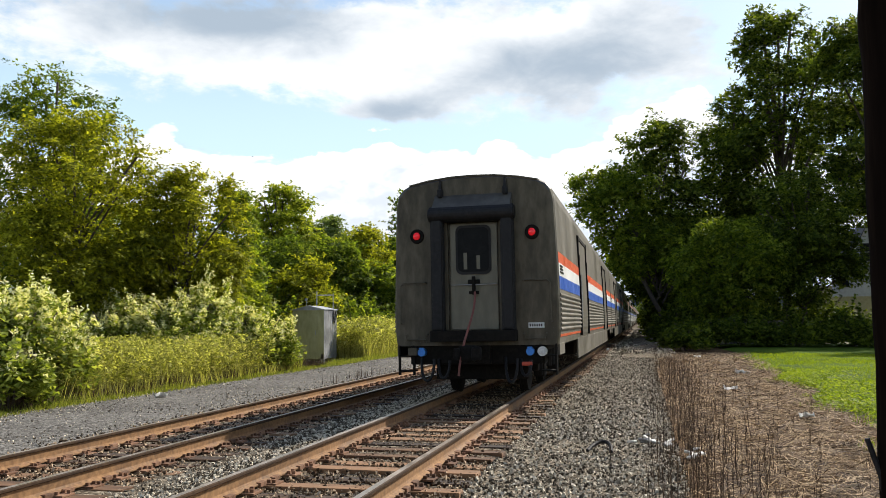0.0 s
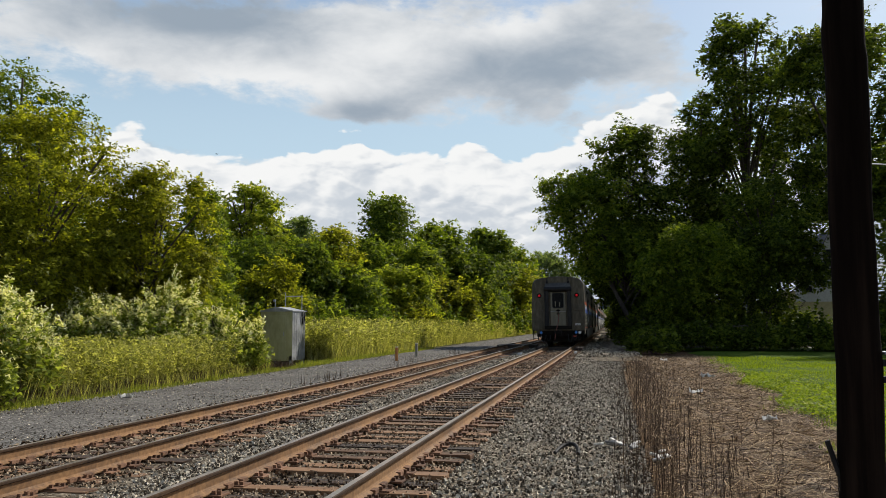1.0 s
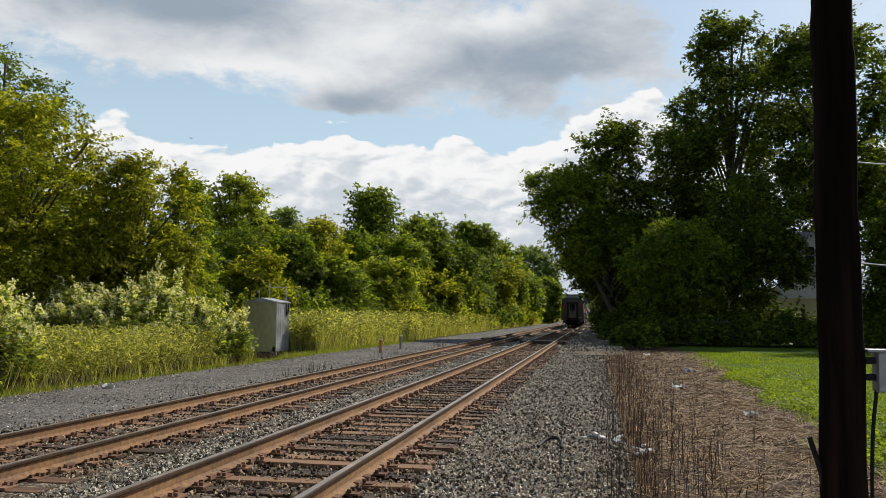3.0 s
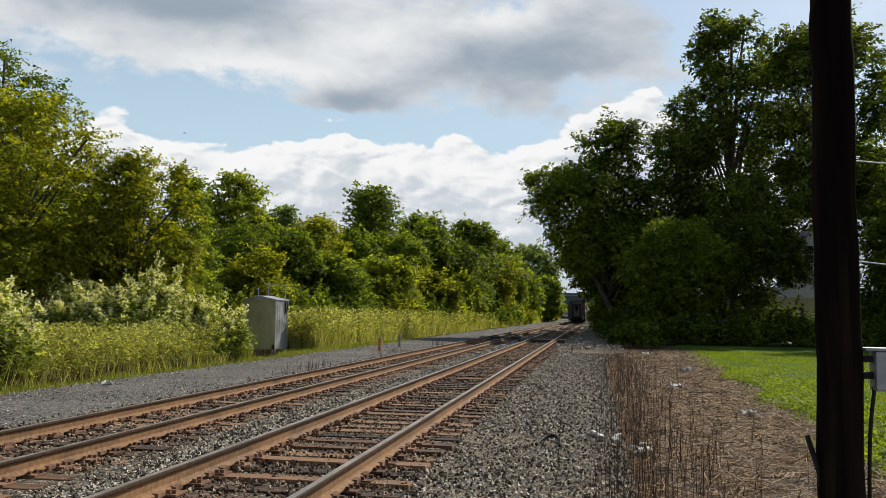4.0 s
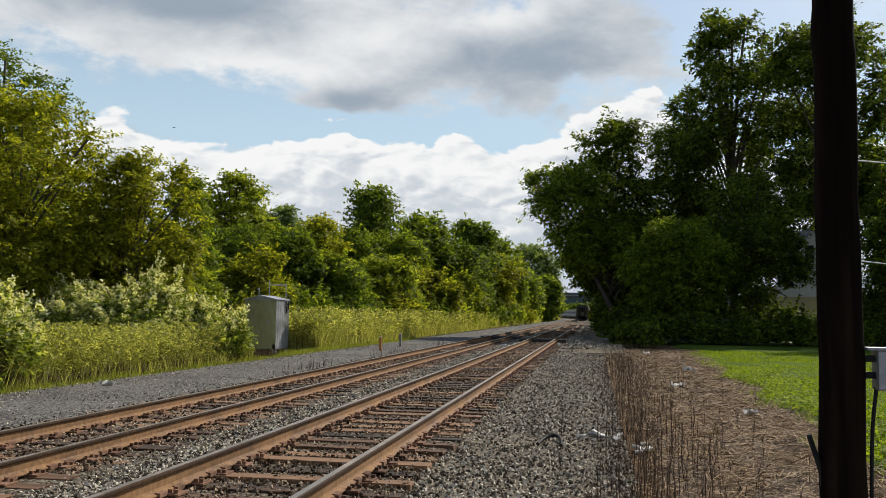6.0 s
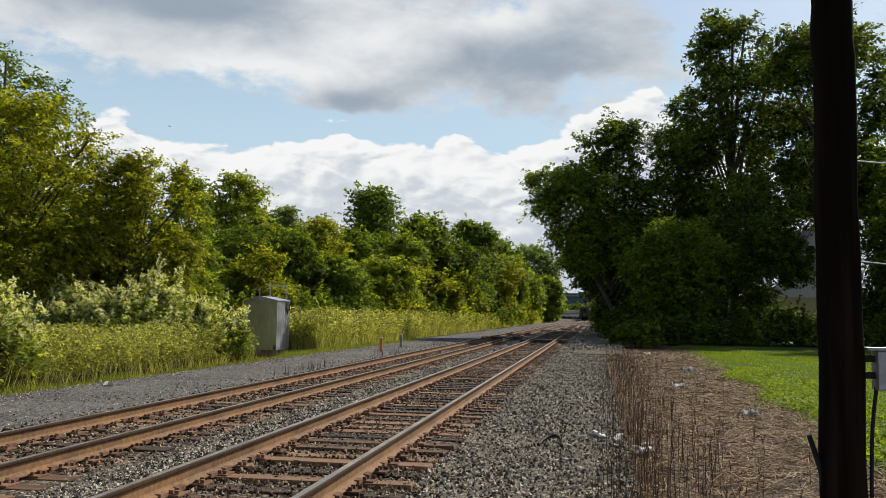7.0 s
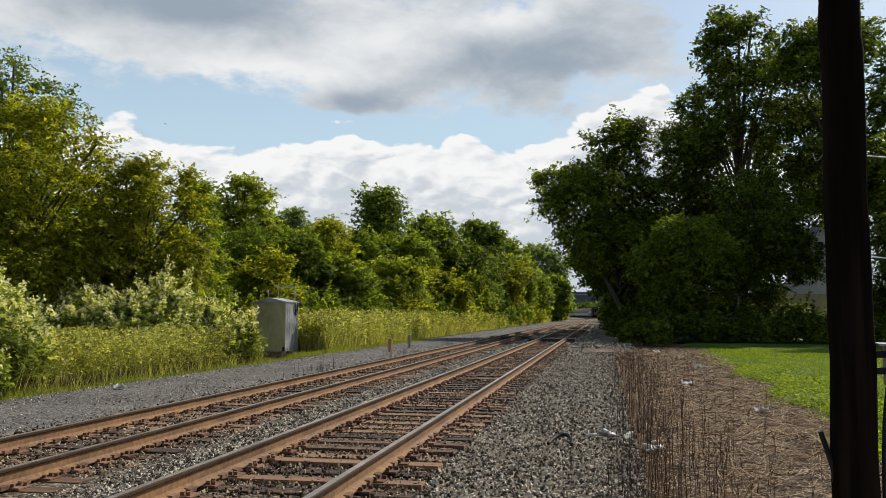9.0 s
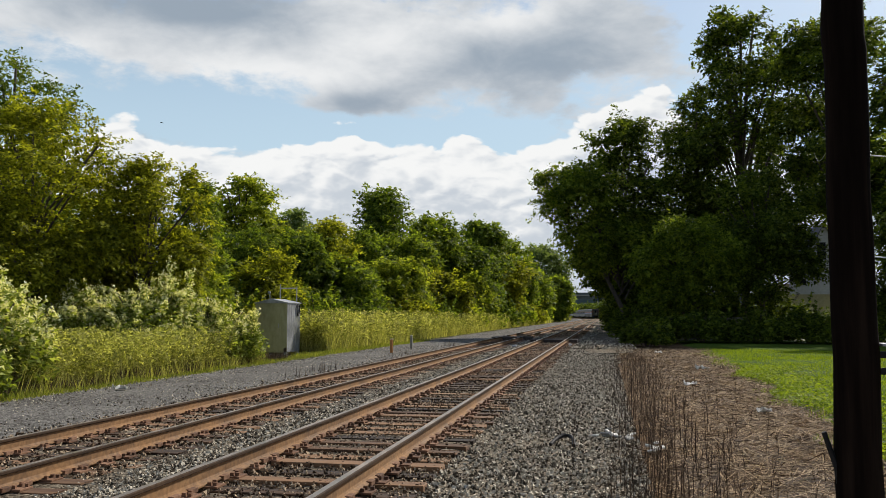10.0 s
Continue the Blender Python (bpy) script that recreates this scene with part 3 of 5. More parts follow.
def shell(parent, bottom=0.98):
    """The car's hull, with the roof in a darker paint and rounded end edges."""
    half = [(z, x) for z, x in SIDE if z >= bottom]
    ring = [(x, z) for z, x in half] + [(-x, z) for z, x in half[-2::-1]]
    ys = [(-H, 0.965), (-H + 0.03, 0.985), (-H + 0.10, 1.0)] + [(-H + CAR_LONG * k / 6, 1.0) for k in range(1, 6)] + [(H - 0.10, 1.0), (H - 0.03, 0.985), (H, 0.965)]
    vs, fs, sl = [], [], []
    k = len(ring)
    for y, s in ys:
        for x, z in ring:
            vs.append((x * s, y, 2.6 + (z - 2.6) * (s if z > 2.6 else 1)))
    for j in range(len(ys) - 1):
        for i in range(k - 1):
            a = j * k + i
            fs.append((a, a + k, a + k + 1, a + 1))
            top = min(ring[i][1], ring[i + 1][1]) >= 3.94
            sl.append(2 if top else (1 if j in (0, 1, len(ys) - 2, len(ys) - 3) else 0))
        fs.append((j * k, j * k + k - 1, (j + 1) * k + k - 1, (j + 1) * k)), sl.append(0)
    fs.append(tuple(range(k))), sl.append(1)
    fs.append(tuple(range((len(ys) - 1) * k, len(ys) * k))[::-1]), sl.append(1)
    return put("body", vs, fs, [M["car_steel"], M["car_end"], M["car_roof"]], parent, "weathered grey stainless steel car body", slots=sl)


def band(name, parent, side, y0, y1, z0, z1, mat, label="", proud=0.006):
    vs = [(side * (side_x(z) + p), y, z) for p in (proud, -0.01) for y, z in ((y0, z0), (y1, z0), (y1, z1), (y0, z1))]
    fs = [(0, 1, 2, 3), (4, 5, 6, 7), (0, 1, 5, 4), (1, 2, 6, 5), (2, 3, 7, 6), (3, 0, 4, 7)]
    return put(name, vs, fs, mat, parent, label)


def truck(parent, y):
    bm = bmesh.new()
    for s in (-1, 1):
        box(bm, s * 1.0 - 0.07, s * 1.0 + 0.07, y - 1.75, y + 1.75, 0.42, 0.66, 0.04)
        for e in (-1.3, 1.3):
            box(bm, s * 1.05 - 0.12, s * 1.05 + 0.12, y + e - 0.2, y + e + 0.2, 0.3, 0.72, 0.04)
        for e in (-0.35, 0.35):
            rod(bm, (s * 1.08, y + e, 0.45), (s * 1.08, y + e, 0.95), 0.12, 0.12, 10)
    box(bm, -1.0, 1.0, y - 0.3, y + 0.3, 0.5, 0.9, 0.03)
    t = part("truck", bm, M["undergear"], parent, "dark dirty cast steel truck frame")
    for e in (-1.3, 1.3):
        for s in (-1, 1):
            bm = bmesh.new()
            rod(bm, (s * 0.69, y + e, 0.457), (s * 0.82, y + e, 0.457), 0.457, 0.45, 24)
            rod(bm, (s * 0.66, y + e, 0.457), (s * 0.69, y + e, 0.457), 0.485, 0.485, 24)
            part("wheel", bm, M["undergear"], t)
        bm = bmesh.new()
        rod(bm, (-0.7, y + e, 0.457), (0.7, y + e, 0.457), 0.09, 0.09, 10)
        part("axle", bm, M["undergear"], t)
    return t


def end_gear(parent, e):
    """Coupler, hoses, sill and the rubber passage at one end; e is -1 for the rear."""
    y = e * H

    def at(bm):
        if e > 0:
            bmesh.ops.rotate(bm, verts=bm.verts, cent=(0, 0, 0), matrix=Matrix.Rotation(math.pi, 3, "Z"))
        return bm
    for s in (-1, 1):
        bm = bmesh.new()
        box(bm, s * 0.70 - 0.11, s * 0.70 + 0.11, -H - 0.30, -H + 0.02, 1.27, 3.62, 0.05)
        for k in range(3):
            box(bm, s * 0.70 - 0.125, s * 0.70 + 0.125, -H - 0.26 + k * 0.09, -H - 0.23 + k * 0.09, 1.27, 3.62, 0.01)
        part("bellows_pillar", at(bm), M["rubber"], parent, "black rubber passage bellows")
    bm = bmesh.new()
    rod(bm, (-0.86, -H - 0.2, 3.50), (0.86, -H - 0.2, 3.50), 0.16, 0.16, 20)
    bmesh.ops.bevel(bm, geom=[ed for ed in bm.edges if len(ed.link_faces) == 2 and any(len(f.verts) > 6 for f in ed.link_faces)], offset=0.03, segments=2, affect="EDGES")
    part("bellows_roll", at(bm), M["rubber"], parent, "black rubber roll over the passage door")
    bm = bmesh.new()
    vs = [bm.verts.new(v) for v in [(-0.78, -H - 0.32, 3.60), (0.78, -H - 0.32, 3.60), (0.78, -H, 3.90), (-0.78, -H, 3.90), (-0.78, -H, 3.60), (0.78, -H, 3.60)]]
    for f in ((0, 1, 2, 3), (1, 5, 2), (0, 3, 4), (0, 4, 5, 1)):
        bm.faces.new([vs[i] for i in f])
    part("hood", at(bm), M["car_roof"], parent, "grey sloping hood over the passage")
    bm = bmesh.new()
    box(bm, -0.84, 0.84, -H - 0.36, -H + 0.02, 1.06, 1.27, 0.02)
    part("threshold", at(bm), M["undergear"], parent)
    bm = bmesh.new()
    box(bm, -1.35, 1.35, -H + 0.05, -H + 0.5, 0.62, 0.99, 0.03)
    # second box is an added black block for the shadow under the car end
    box(bm, -0.95, 0.95, -H + 0.55, -H + 1.0, 0.3, 0.99, 0.03)
    box(bm, -0.3, 0.3, -H - 0.1, -H + 1.8, 0.62, 0.98, 0.03)
    part("end_sill_shade_block", at(bm), M["undergear"], parent)
    bm = bmesh.new()
    box(bm, -0.09, 0.09, -H - 0.45, -H + 0.3, 0.76, 0.94, 0.03)
    box(bm, -0.2, 0.12, -H - 0.72, -H - 0.42, 0.70, 1.0, 0.05)
    box(bm, 0.06, 0.24, -H - 0.80, -H - 0.55, 0.72, 0.98, 0.06)
    box(bm, -0.26, -0.16, -H - 0.86, -H - 0.6, 0.74, 0.96, 0.03)
    part("coupler", at(bm), M["undergear"], parent, "dark steel knuckle coupler")
    for x, z0, drop, w in ((-0.95, 0.75, 0.42, 0.16), (-0.62, 0.72, 0.34, 0.14), (0.72, 0.75, 0.45, 0.14), (1.0, 0.72, 0.3, 0.12)):
        bm = bmesh.new()
        pts = bez((x - w, -H + 0.05, z0), (x - w, -H - 0.2, z0 - drop * 1.35), (x + w, -H - 0.25, z0 - drop * 1.35), (x + w * 0.8, -H - 0.1, z0 - 0.02), 10)
        tube(bm, pts, 0.03, 8)
        part("brake_hose", at(bm), M["rubber"], parent)
    return y


def rounded(bm, x0, x1, z0, z1, y0, y1, r, mat=0):
    """A plate with rounded corners, facing along y."""
    pts = []
    for cx, cz, a0 in ((x1 - r, z1 - r, 0), (x0 + r, z1 - r, 90), (x0 + r, z0 + r, 180), (x1 - r, z0 + r, 270)):
        for k in range(5):
            a = radians(a0 + k * 22.5)
            pts.append((cx + math.cos(a) * r, cz + math.sin(a) * r))
    f = [bm.verts.new((x, y0, z)) for x, z in pts]
    b = [bm.verts.new((x, y1, z)) for x, z in pts]
    bm.faces.new(f).material_index = mat
    bm.faces.new(b[::-1]).material_index = mat
    for i in range(len(pts)):
        j = (i + 1) % len(pts)
        bm.faces.new((f[i], b[i], b[j], f[j])).material_index = mat
    return bm


def rear_end(c):
    """All that shows on the tail of the last car."""
    y = -H
    bm = bmesh.new()
    box(bm, -0.48, 0.48, y - 0.05, y + 0.02, 1.28, 3.34, 0.015)
    d = part("end_door", bm, M["car_door"], c, "grey steel end door with a tall window")
    bm = bmesh.new()
    rounded(bm, -0.355, 0.355, 2.34, 3.29, y - 0.075, y - 0.05, 0.12)
    part("window_gasket", bm, M["rubber"], d)
    bm = bmesh.new()
    rounded(bm, -0.31, 0.31, 2.39, 3.24, y - 0.085, y - 0.07, 0.10)
    part("pane", bm, M["car_glass"], d, "dark glass pane")
    for x, h in ((-0.16, 0.32), (0.1, 0.26)):
        bm = bmesh.new()
        box(bm, x - 0.035, x + 0.035, y - 0.089, y - 0.083, 2.44, 2.44 + h)
        part("window_strip", bm, M["car_door"], d, "pale strip in the window")
    bm = bmesh.new()
    tube(bm, [(-0.46, y - 0.06, 2.14), (-0.44, y - 0.09, 2.14), (0.44, y - 0.09, 2.14), (0.46, y - 0.06, 2.14)], 0.012)
    part("door_bar", bm, M["chrome"], d)
    bm = bmesh.new()
    box(bm, -0.03, 0.03, y - 0.14, y - 0.05, 1.95, 2.3, 0.01)
    box(bm, -0.12, 0.12, y - 0.09, y - 0.05, 2.16, 2.24, 0.01), box(bm, -0.1, 0.1, y - 0.09, y - 0.05, 1.96, 2.02, 0.01)
    part("door_latch", bm, M["undergear"], d)
    for s in (-1, 1):
        bm = bmesh.new()
        box(bm, s * 0.55 - 0.035, s * 0.55 + 0.035, y - 0.08, y + 0.02, 1.28, 3.36, 0.01)
        part("door_post", bm, M["car_end"], c)
        bm = bmesh.new()
        rod(bm, (s * 1.165, y - 0.04, 3.12), (s * 1.165, y + 0.02, 3.12), 0.135, 0.15, 28)
        lamp = part("tail_light", bm, M["undergear"], c, "round red tail light in a dark rim", smooth=False)
        bm = bmesh.new()
        bmesh.ops.create_uvsphere(bm, u_segments=20, v_segments=10, radius=0.075, matrix=pose(s * 1.165, y - 0.035, 3.12) @ Matrix.Diagonal((1, 0.5, 1, 1)))
        part("lens", bm, M["tail_red"], lamp, "glowing red lens", smooth=True)
        # roof posts
        bm = bmesh.new()
        box(bm, s * 0.66 - 0.05, s * 0.66 + 0.05, y - 0.12, y + 0.02, 3.86, 4.02, 0.03)
        rod(bm, (s * 0.66, y - 0.05, 3.95), (s * 0.66, y - 0.03, 4.2), 0.04, 0.025, 8)
        part("hood_bracket", bm, M["rubber"], c)
        # grab irons
        bm = bmesh.new()
        tube(bm, [(s * 0.98, y, 2.2), (s * 0.99, y - 0.08, 2.2), (s * 1.44, y - 0.08, 2.2), (s * 1.50, y - 0.08, 2.15), (s * 1.51, y - 0.08, 1.42), (s * 1.51, y, 1.42)], 0.014)
        part("grab_iron", bm, M["car_end"], c)
        bm = bmesh.new()
        tube(bm, [(s * 0.97, y, 1.2), (s * 0.97, y - 0.08, 1.19), (s * 0.99, y - 0.08, 1.1), (s * 1.38, y - 0.08, 1.1), (s * 1.40, y - 0.08, 1.19), (s * 1.40, y, 1.2)], 0.014)
        part("grab_iron", bm, M["car_end"], c)
        # electric sockets
        bm = bmesh.new()
        rod(bm, (s * 1.08, y - 0.12, 0.86), (s * 1.08, y + 0.1, 0.86), 0.075, 0.075, 20)
        box(bm, s * 1.08 - 0.05, s * 1.08 + 0.05, y - 0.13, y - 0.1, 0.93, 0.95, 0.005)
        part("blue_socket_cap", bm, M["cap_blue"], c, "round blue socket cap")
        # steps under the corners
        bm = bmesh.new()
        for z in (0.78, 0.5):
            box(bm, s * 1.42 - 0.16, s * 1.42 + 0.16, y - 0.02, y + 0.25, z - 0.015, z + 0.015)
        box(bm, s * 1.27 - 0.02, s * 1.27 + 0.02, y, y + 0.06, 0.42, 1.0), box(bm, s * 1.57 - 0.02, s * 1.57 + 0.02, y, y + 0.06, 0.42, 1.0)
        part("corner_step", bm, M["undergear"], c)
        # rows of rivets
        bm = bmesh.new()
        rod(bm, (0, -0.008, 0), (0, 0, 0), 0.012, 0.012, 6)
        head = bpy.data.meshes.new("rivet")
        bm.to_mesh(head), bm.free()
        head.materials.append(M["car_end"])
        spots = [(s * (0.95 + k * 0.06), 1.06) for k in range(9)] + [(s * 1.53, 1.2 + k * 0.1) for k in range(9)]
        for px, pz in spots:
            r = new("rivet", head.copy())
            r.data.transform(Matrix.Translation((px, y, pz)))
            r.parent = c
    bm = bmesh.new()
    rod(bm, (1.31, y - 0.08, 0.86), (1.31, y + 0.1, 0.86), 0.09, 0.09, 20)
    box(bm, 1.28, 1.34, y - 0.1, y - 0.07, 0.82, 0.9, 0.01)
    part("white_socket_cap", bm, M["cap_white"], c, "round off-white socket cap")
    bm = bmesh.new()
    box(bm, 0.92, 1.12, y - 0.16, y - 0.04, 0.60, 0.67, 0.01)
    part("red_tag", bm, M["tag_red"], c, "small red warning tag")
    bm = bmesh.new()
    box(bm, 1.05, 1.36, y - 0.012, y, 1.30, 1.40, 0.0)
    pl = part("number_plate", bm, M["cap_white"], c, "small white plate with unreadable dark marks")
    bm = bmesh.new()
    for k in range(6):
        box(bm, 1.075 + k * 0.044, 1.10 + k * 0.044, y - 0.016, y - 0.011, 1.325, 1.375)
    part("marks", bm, M["undergear"], pl)
    bm = bmesh.new()
    box(bm, -1.38, -1.2, y - 0.03, y + 0.05, 0.80, 0.95, 0.01)
    part("junction_box", bm, M["car_end"], c)
    bm = bmesh.new()
    tube(bm, bez((0.03, y - 0.14, 2.0), (0.12, y - 0.5, 1.5), (-0.12, y - 0.75, 1.2), (-0.2, y - 0.7, 0.45), 14), 0.022)
    part("signal_hose", bm, M["hose_red"], c, "reddish brown hose hanging from the door")
    bm = bmesh.new()
    ring = [(x, z) for z, x in SIDE if z >= 3.9]
    ring = ring + [(-x, z) for x, z in ring[-2::-1]]
    tube(bm, [(x * 0.985, y - 0.015, z - 0.02) for x, z in ring if abs(x) < 1.36], 0.022, 6)
    part("roof_moulding", bm, M["car_end"], c)


def stripes(c, s, spans):
    for y0, y1 in spans:
        band("red_stripe", c, s, y0, y1, 2.53, 2.74, M["red_stripe"], "red paint stripe")
        band("white_stripe", c, s, y0, y1, 2.28, 2.53, M["white_stripe"], "white paint stripe")
        band("blue_stripe", c, s, y0, y1, 2.03, 2.28, M["blue_stripe"], "blue paint stripe")


def baggage_car(name, tail):
    c = empty(name, pose(NEAR_X, 29, 0.182), "weathered grey steel baggage car with red, white and blue stripes" if tail else "grey steel baggage car coupled ahead of the last one",
              "train car", "cars of the train")
    shell(c)
    doors = [(-H + 5.3, -H + 8.2), (H - 8.2, H - 5.3)]
    spans = [(-H + 0.12, doors[0][0]), (doors[0][1], doors[1][0]), (doors[1][1], H - 0.12)]
    for s in (-1, 1):
        stripes(c, s, spans)
        for y0, y1 in spans:
            for k in range(8):
                z = 1.27 + k * 0.093
                bm = bmesh.new()
                rod(bm, (s * (side_x(z) - 0.004), y0, z), (s * (side_x(z) - 0.004), y1, z), 0.032, 0.032, 8)
                part("side_rib", bm, M["car_steel"], c)
            band("red_line", c, s, y0, y1, 1.12, 1.17, M["red_stripe"], "thin red line")
        for y0, y1 in doors:
            d = band("side_door", c, s, y0 + 0.1, y1 - 0.1, 1.1, 3.45, M["car_steel"], "plain steel sliding side door", proud=0.012)
            bm = bmesh.new()
            for yy in (y0 + 0.05, y1 - 0.05):
                for k in range(5):
                    za, zb = 1.05 + k * 0.5, 1.05 + (k + 1) * 0.5
                    x = s * (side_x((za + zb) / 2) + 0.012)
                    box(bm, x - 0.03, x + 0.03, yy - 0.06, yy + 0.06, za, zb)
            x = s * (side_x(3.5) + 0.01)
            box(bm, x - 0.02, x + 0.02, y0, y1, 3.47, 3.55)
            part("door_frame", bm, M["undergear"], d)
            bm = bmesh.new()
            rod(bm, (s * 1.70, y0 + 0.25, 1.5), (s * 1.70, y0 + 0.25, 2.6), 0.018, 0.018, 6)
            part("door_handle", bm, M["chrome"], d)
        bm = bmesh.new()
        box(bm, s * 1.62 - 0.02, s * 1.62 + 0.02, -H + 4.6, H - 4.6, 0.52, 1.0, 0.01)
        part("side_skirt", bm, M["car_steel"], c)
        bm = bmesh.new()
        box(bm, s * 1.62 - 0.02, s * 1.62 + 0.02, -H + 0.1, -H + 1.1, 0.78, 1.0, 0.01)
        part("corner_skirt", bm, M["car_steel"], c)
        bm = bmesh.new()
        box(bm, s * 1.62 - 0.02, s * 1.62 + 0.02, H - 1.1, H - 0.1, 0.78, 1.0, 0.01)
        part("corner_skirt", bm, M["car_steel"], c)
        bm = bmesh.new()
        for k in range(3):
            box(bm, s * 1.662 - 0.012, s * 1.662 + 0.012, -H + 0.3, -H + 0.95 - 0.1 * k, 2.34 + k * 0.06, 2.375 + k * 0.06)
        part("lettering", bm, M["undergear"], c, "small dark lettering, unreadable")
    bm = bmesh.new()
    box(bm, -1.3, 1.3, -H + 0.5, H - 0.5, 0.85, 1.0)
    box(bm, -1.2, 1.2, -4.5, 4.5, 0.45, 0.86, 0.03)
    part("underframe", bm, M["undergear"], c)
    truck(c, -H + 2.9), truck(c, H - 2.9)
    end_gear(c, -1), end_gear(c, 1)
    if tail:
        rear_end(c)
    return c


def coach():
    c = empty("passenger_car", pose(NEAR_X, 82, 0.182), "silver passenger car with a dark window band", "train car", "cars of the train")
    shell(c)
    for s in (-1, 1):
        band("red_stripe", c, s, -H + 0.2, H - 0.2, 3.1, 3.17, M["red_stripe"])
        band("blue_stripe", c, s, -H + 0.2, H - 0.2, 2.05, 2.2, M["blue_stripe"])
        for k in range(11):
            y = -H + 3.2 + k * 1.95
            band("window", c, s, y - 0.75, y + 0.75, 2.3, 3.0, M["car_glass"], "dark car window")
        for k in range(5):
            z = 1.25 + k * 0.15
            bm = bmesh.new()
            rod(bm, (s * (side_x(z) - 0.004), -H + 0.2, z), (s * (side_x(z) - 0.004), H - 0.2, z), 0.035, 0.035, 6)
            part("side_rib", bm, M["car_silver"], c)
        bm = bmesh.new()
        box(bm, s * 1.62 - 0.02, s * 1.62 + 0.02, -H + 4.6, H - 4.6, 0.52, 1.0, 0.01)
        part("side_skirt", bm, M["car_steel"], c)
    bm = bmesh.new()
    box(bm, -1.3, 1.3, -H + 0.5, H - 0.5, 0.6, 1.0)
    part("underframe", bm, M["undergear"], c)
    truck(c, -H + 2.9), truck(c, H - 2.9)
    end_gear(c, -1), end_gear(c, 1)
    return c


M["car_silver"] = material("car_silver", ((0.35, 0.35, 0.34), (0.48, 0.48, 0.47), (0.6, 0.6, 0.6)), 0.4, 0.6, 8, 1, 0.03)
CARS.append(baggage_car("baggage_car", True))
CARS.append(baggage_car("baggage_car", False))
CARS.append(coach())
# true loading gauge: 3.06 m wide, 4.22 m high
for car in CARS:
    for ob in car.children_recursive:
        ob.data.transform(Matrix.Diagonal((0.957, 1, 0.985, 1)))
for i in range(9):
    CARS.append(copy_thing(CARS[2], pose(NEAR_X, 108 + 26 * i, 0.182)))
# ---- things beside the line ----
# reflected greenery is put into the aluminium's base colour as an olive tint
M["cab_metal_reflection"] = material("cab_metal_reflection", ((0.30, 0.285, 0.15), (0.40, 0.385, 0.22), (0.50, 0.48, 0.30)), 0.40, 0.35, 5, 0.8, 0.03, stretch=(1, 1, 0.4))
M["galv"] = material("galv", ((0.24, 0.25, 0.27), (0.34, 0.35, 0.37), (0.45, 0.46, 0.48)), 0.5, 0.6, 8, 1.5, 0.03)
M["post_orange"] = plain("post_orange", (0.40, 0.17, 0.05), 0.7)
M["post_grey"] = plain("post_grey", (0.22, 0.21, 0.18), 0.8)
M["paper"] = plain("paper", (0.66, 0.64, 0.58), 0.85, 0, 0.15)
M["timber_dark"] = material("timber_dark", ((0.02, 0.015, 0.012), (0.045, 0.033, 0.026), (0.08, 0.06, 0.045)), 0.9, 0, 15, 2, 0.5, stretch=(0.15, 1, 1))
M["girder"] = material("girder", ((0.06, 0.075, 0.08), (0.09, 0.11, 0.115), (0.13, 0.15, 0.155)), 0.7, 0.1, 3, 0.4, 0.1)
M["concrete"] = material("concrete", ((0.16, 0.155, 0.145), (0.24, 0.235, 0.22), (0.32, 0.31, 0.29)), 0.9, 0, 3, 0.4, 0.2)
M["siding"] = material("siding", ((0.30, 0.30, 0.27), (0.38, 0.38, 0.35), (0.46, 0.46, 0.43)), 0.7, 0, 4, 0.4, 0.1)
M["siding_yellow"] = material("siding_yellow", ((0.26, 0.22, 0.10), (0.33, 0.285, 0.14), (0.40, 0.35, 0.18)), 0.7, 0, 4, 0.4, 0.1)
M["shingle"] = material("shingle", ((0.04, 0.04, 0.042), (0.07, 0.07, 0.072), (0.11, 0.11, 0.11)), 0.9, 0, 6, 0.7, 0.3)
M["fence_wood"] = material("fence_wood", ((0.10, 0.095, 0.085), (0.16, 0.15, 0.135), (0.22, 0.21, 0.19)), 0.9, 0, 12, 2, 0.4, stretch=(1, 1, 0.15), each=0.4)
M["car_white"] = plain("car_white", (0.75, 0.76, 0.78), 0.25, 0, 0.08)
M["wire"] = plain("wire", (0.45, 0.45, 0.45), 0.5)
M["hill"] = material("hill", ((0.03, 0.05, 0.045), (0.045, 0.07, 0.065), (0.06, 0.085, 0.08)), 0.95, 0, 0.05, 0.01, 0)


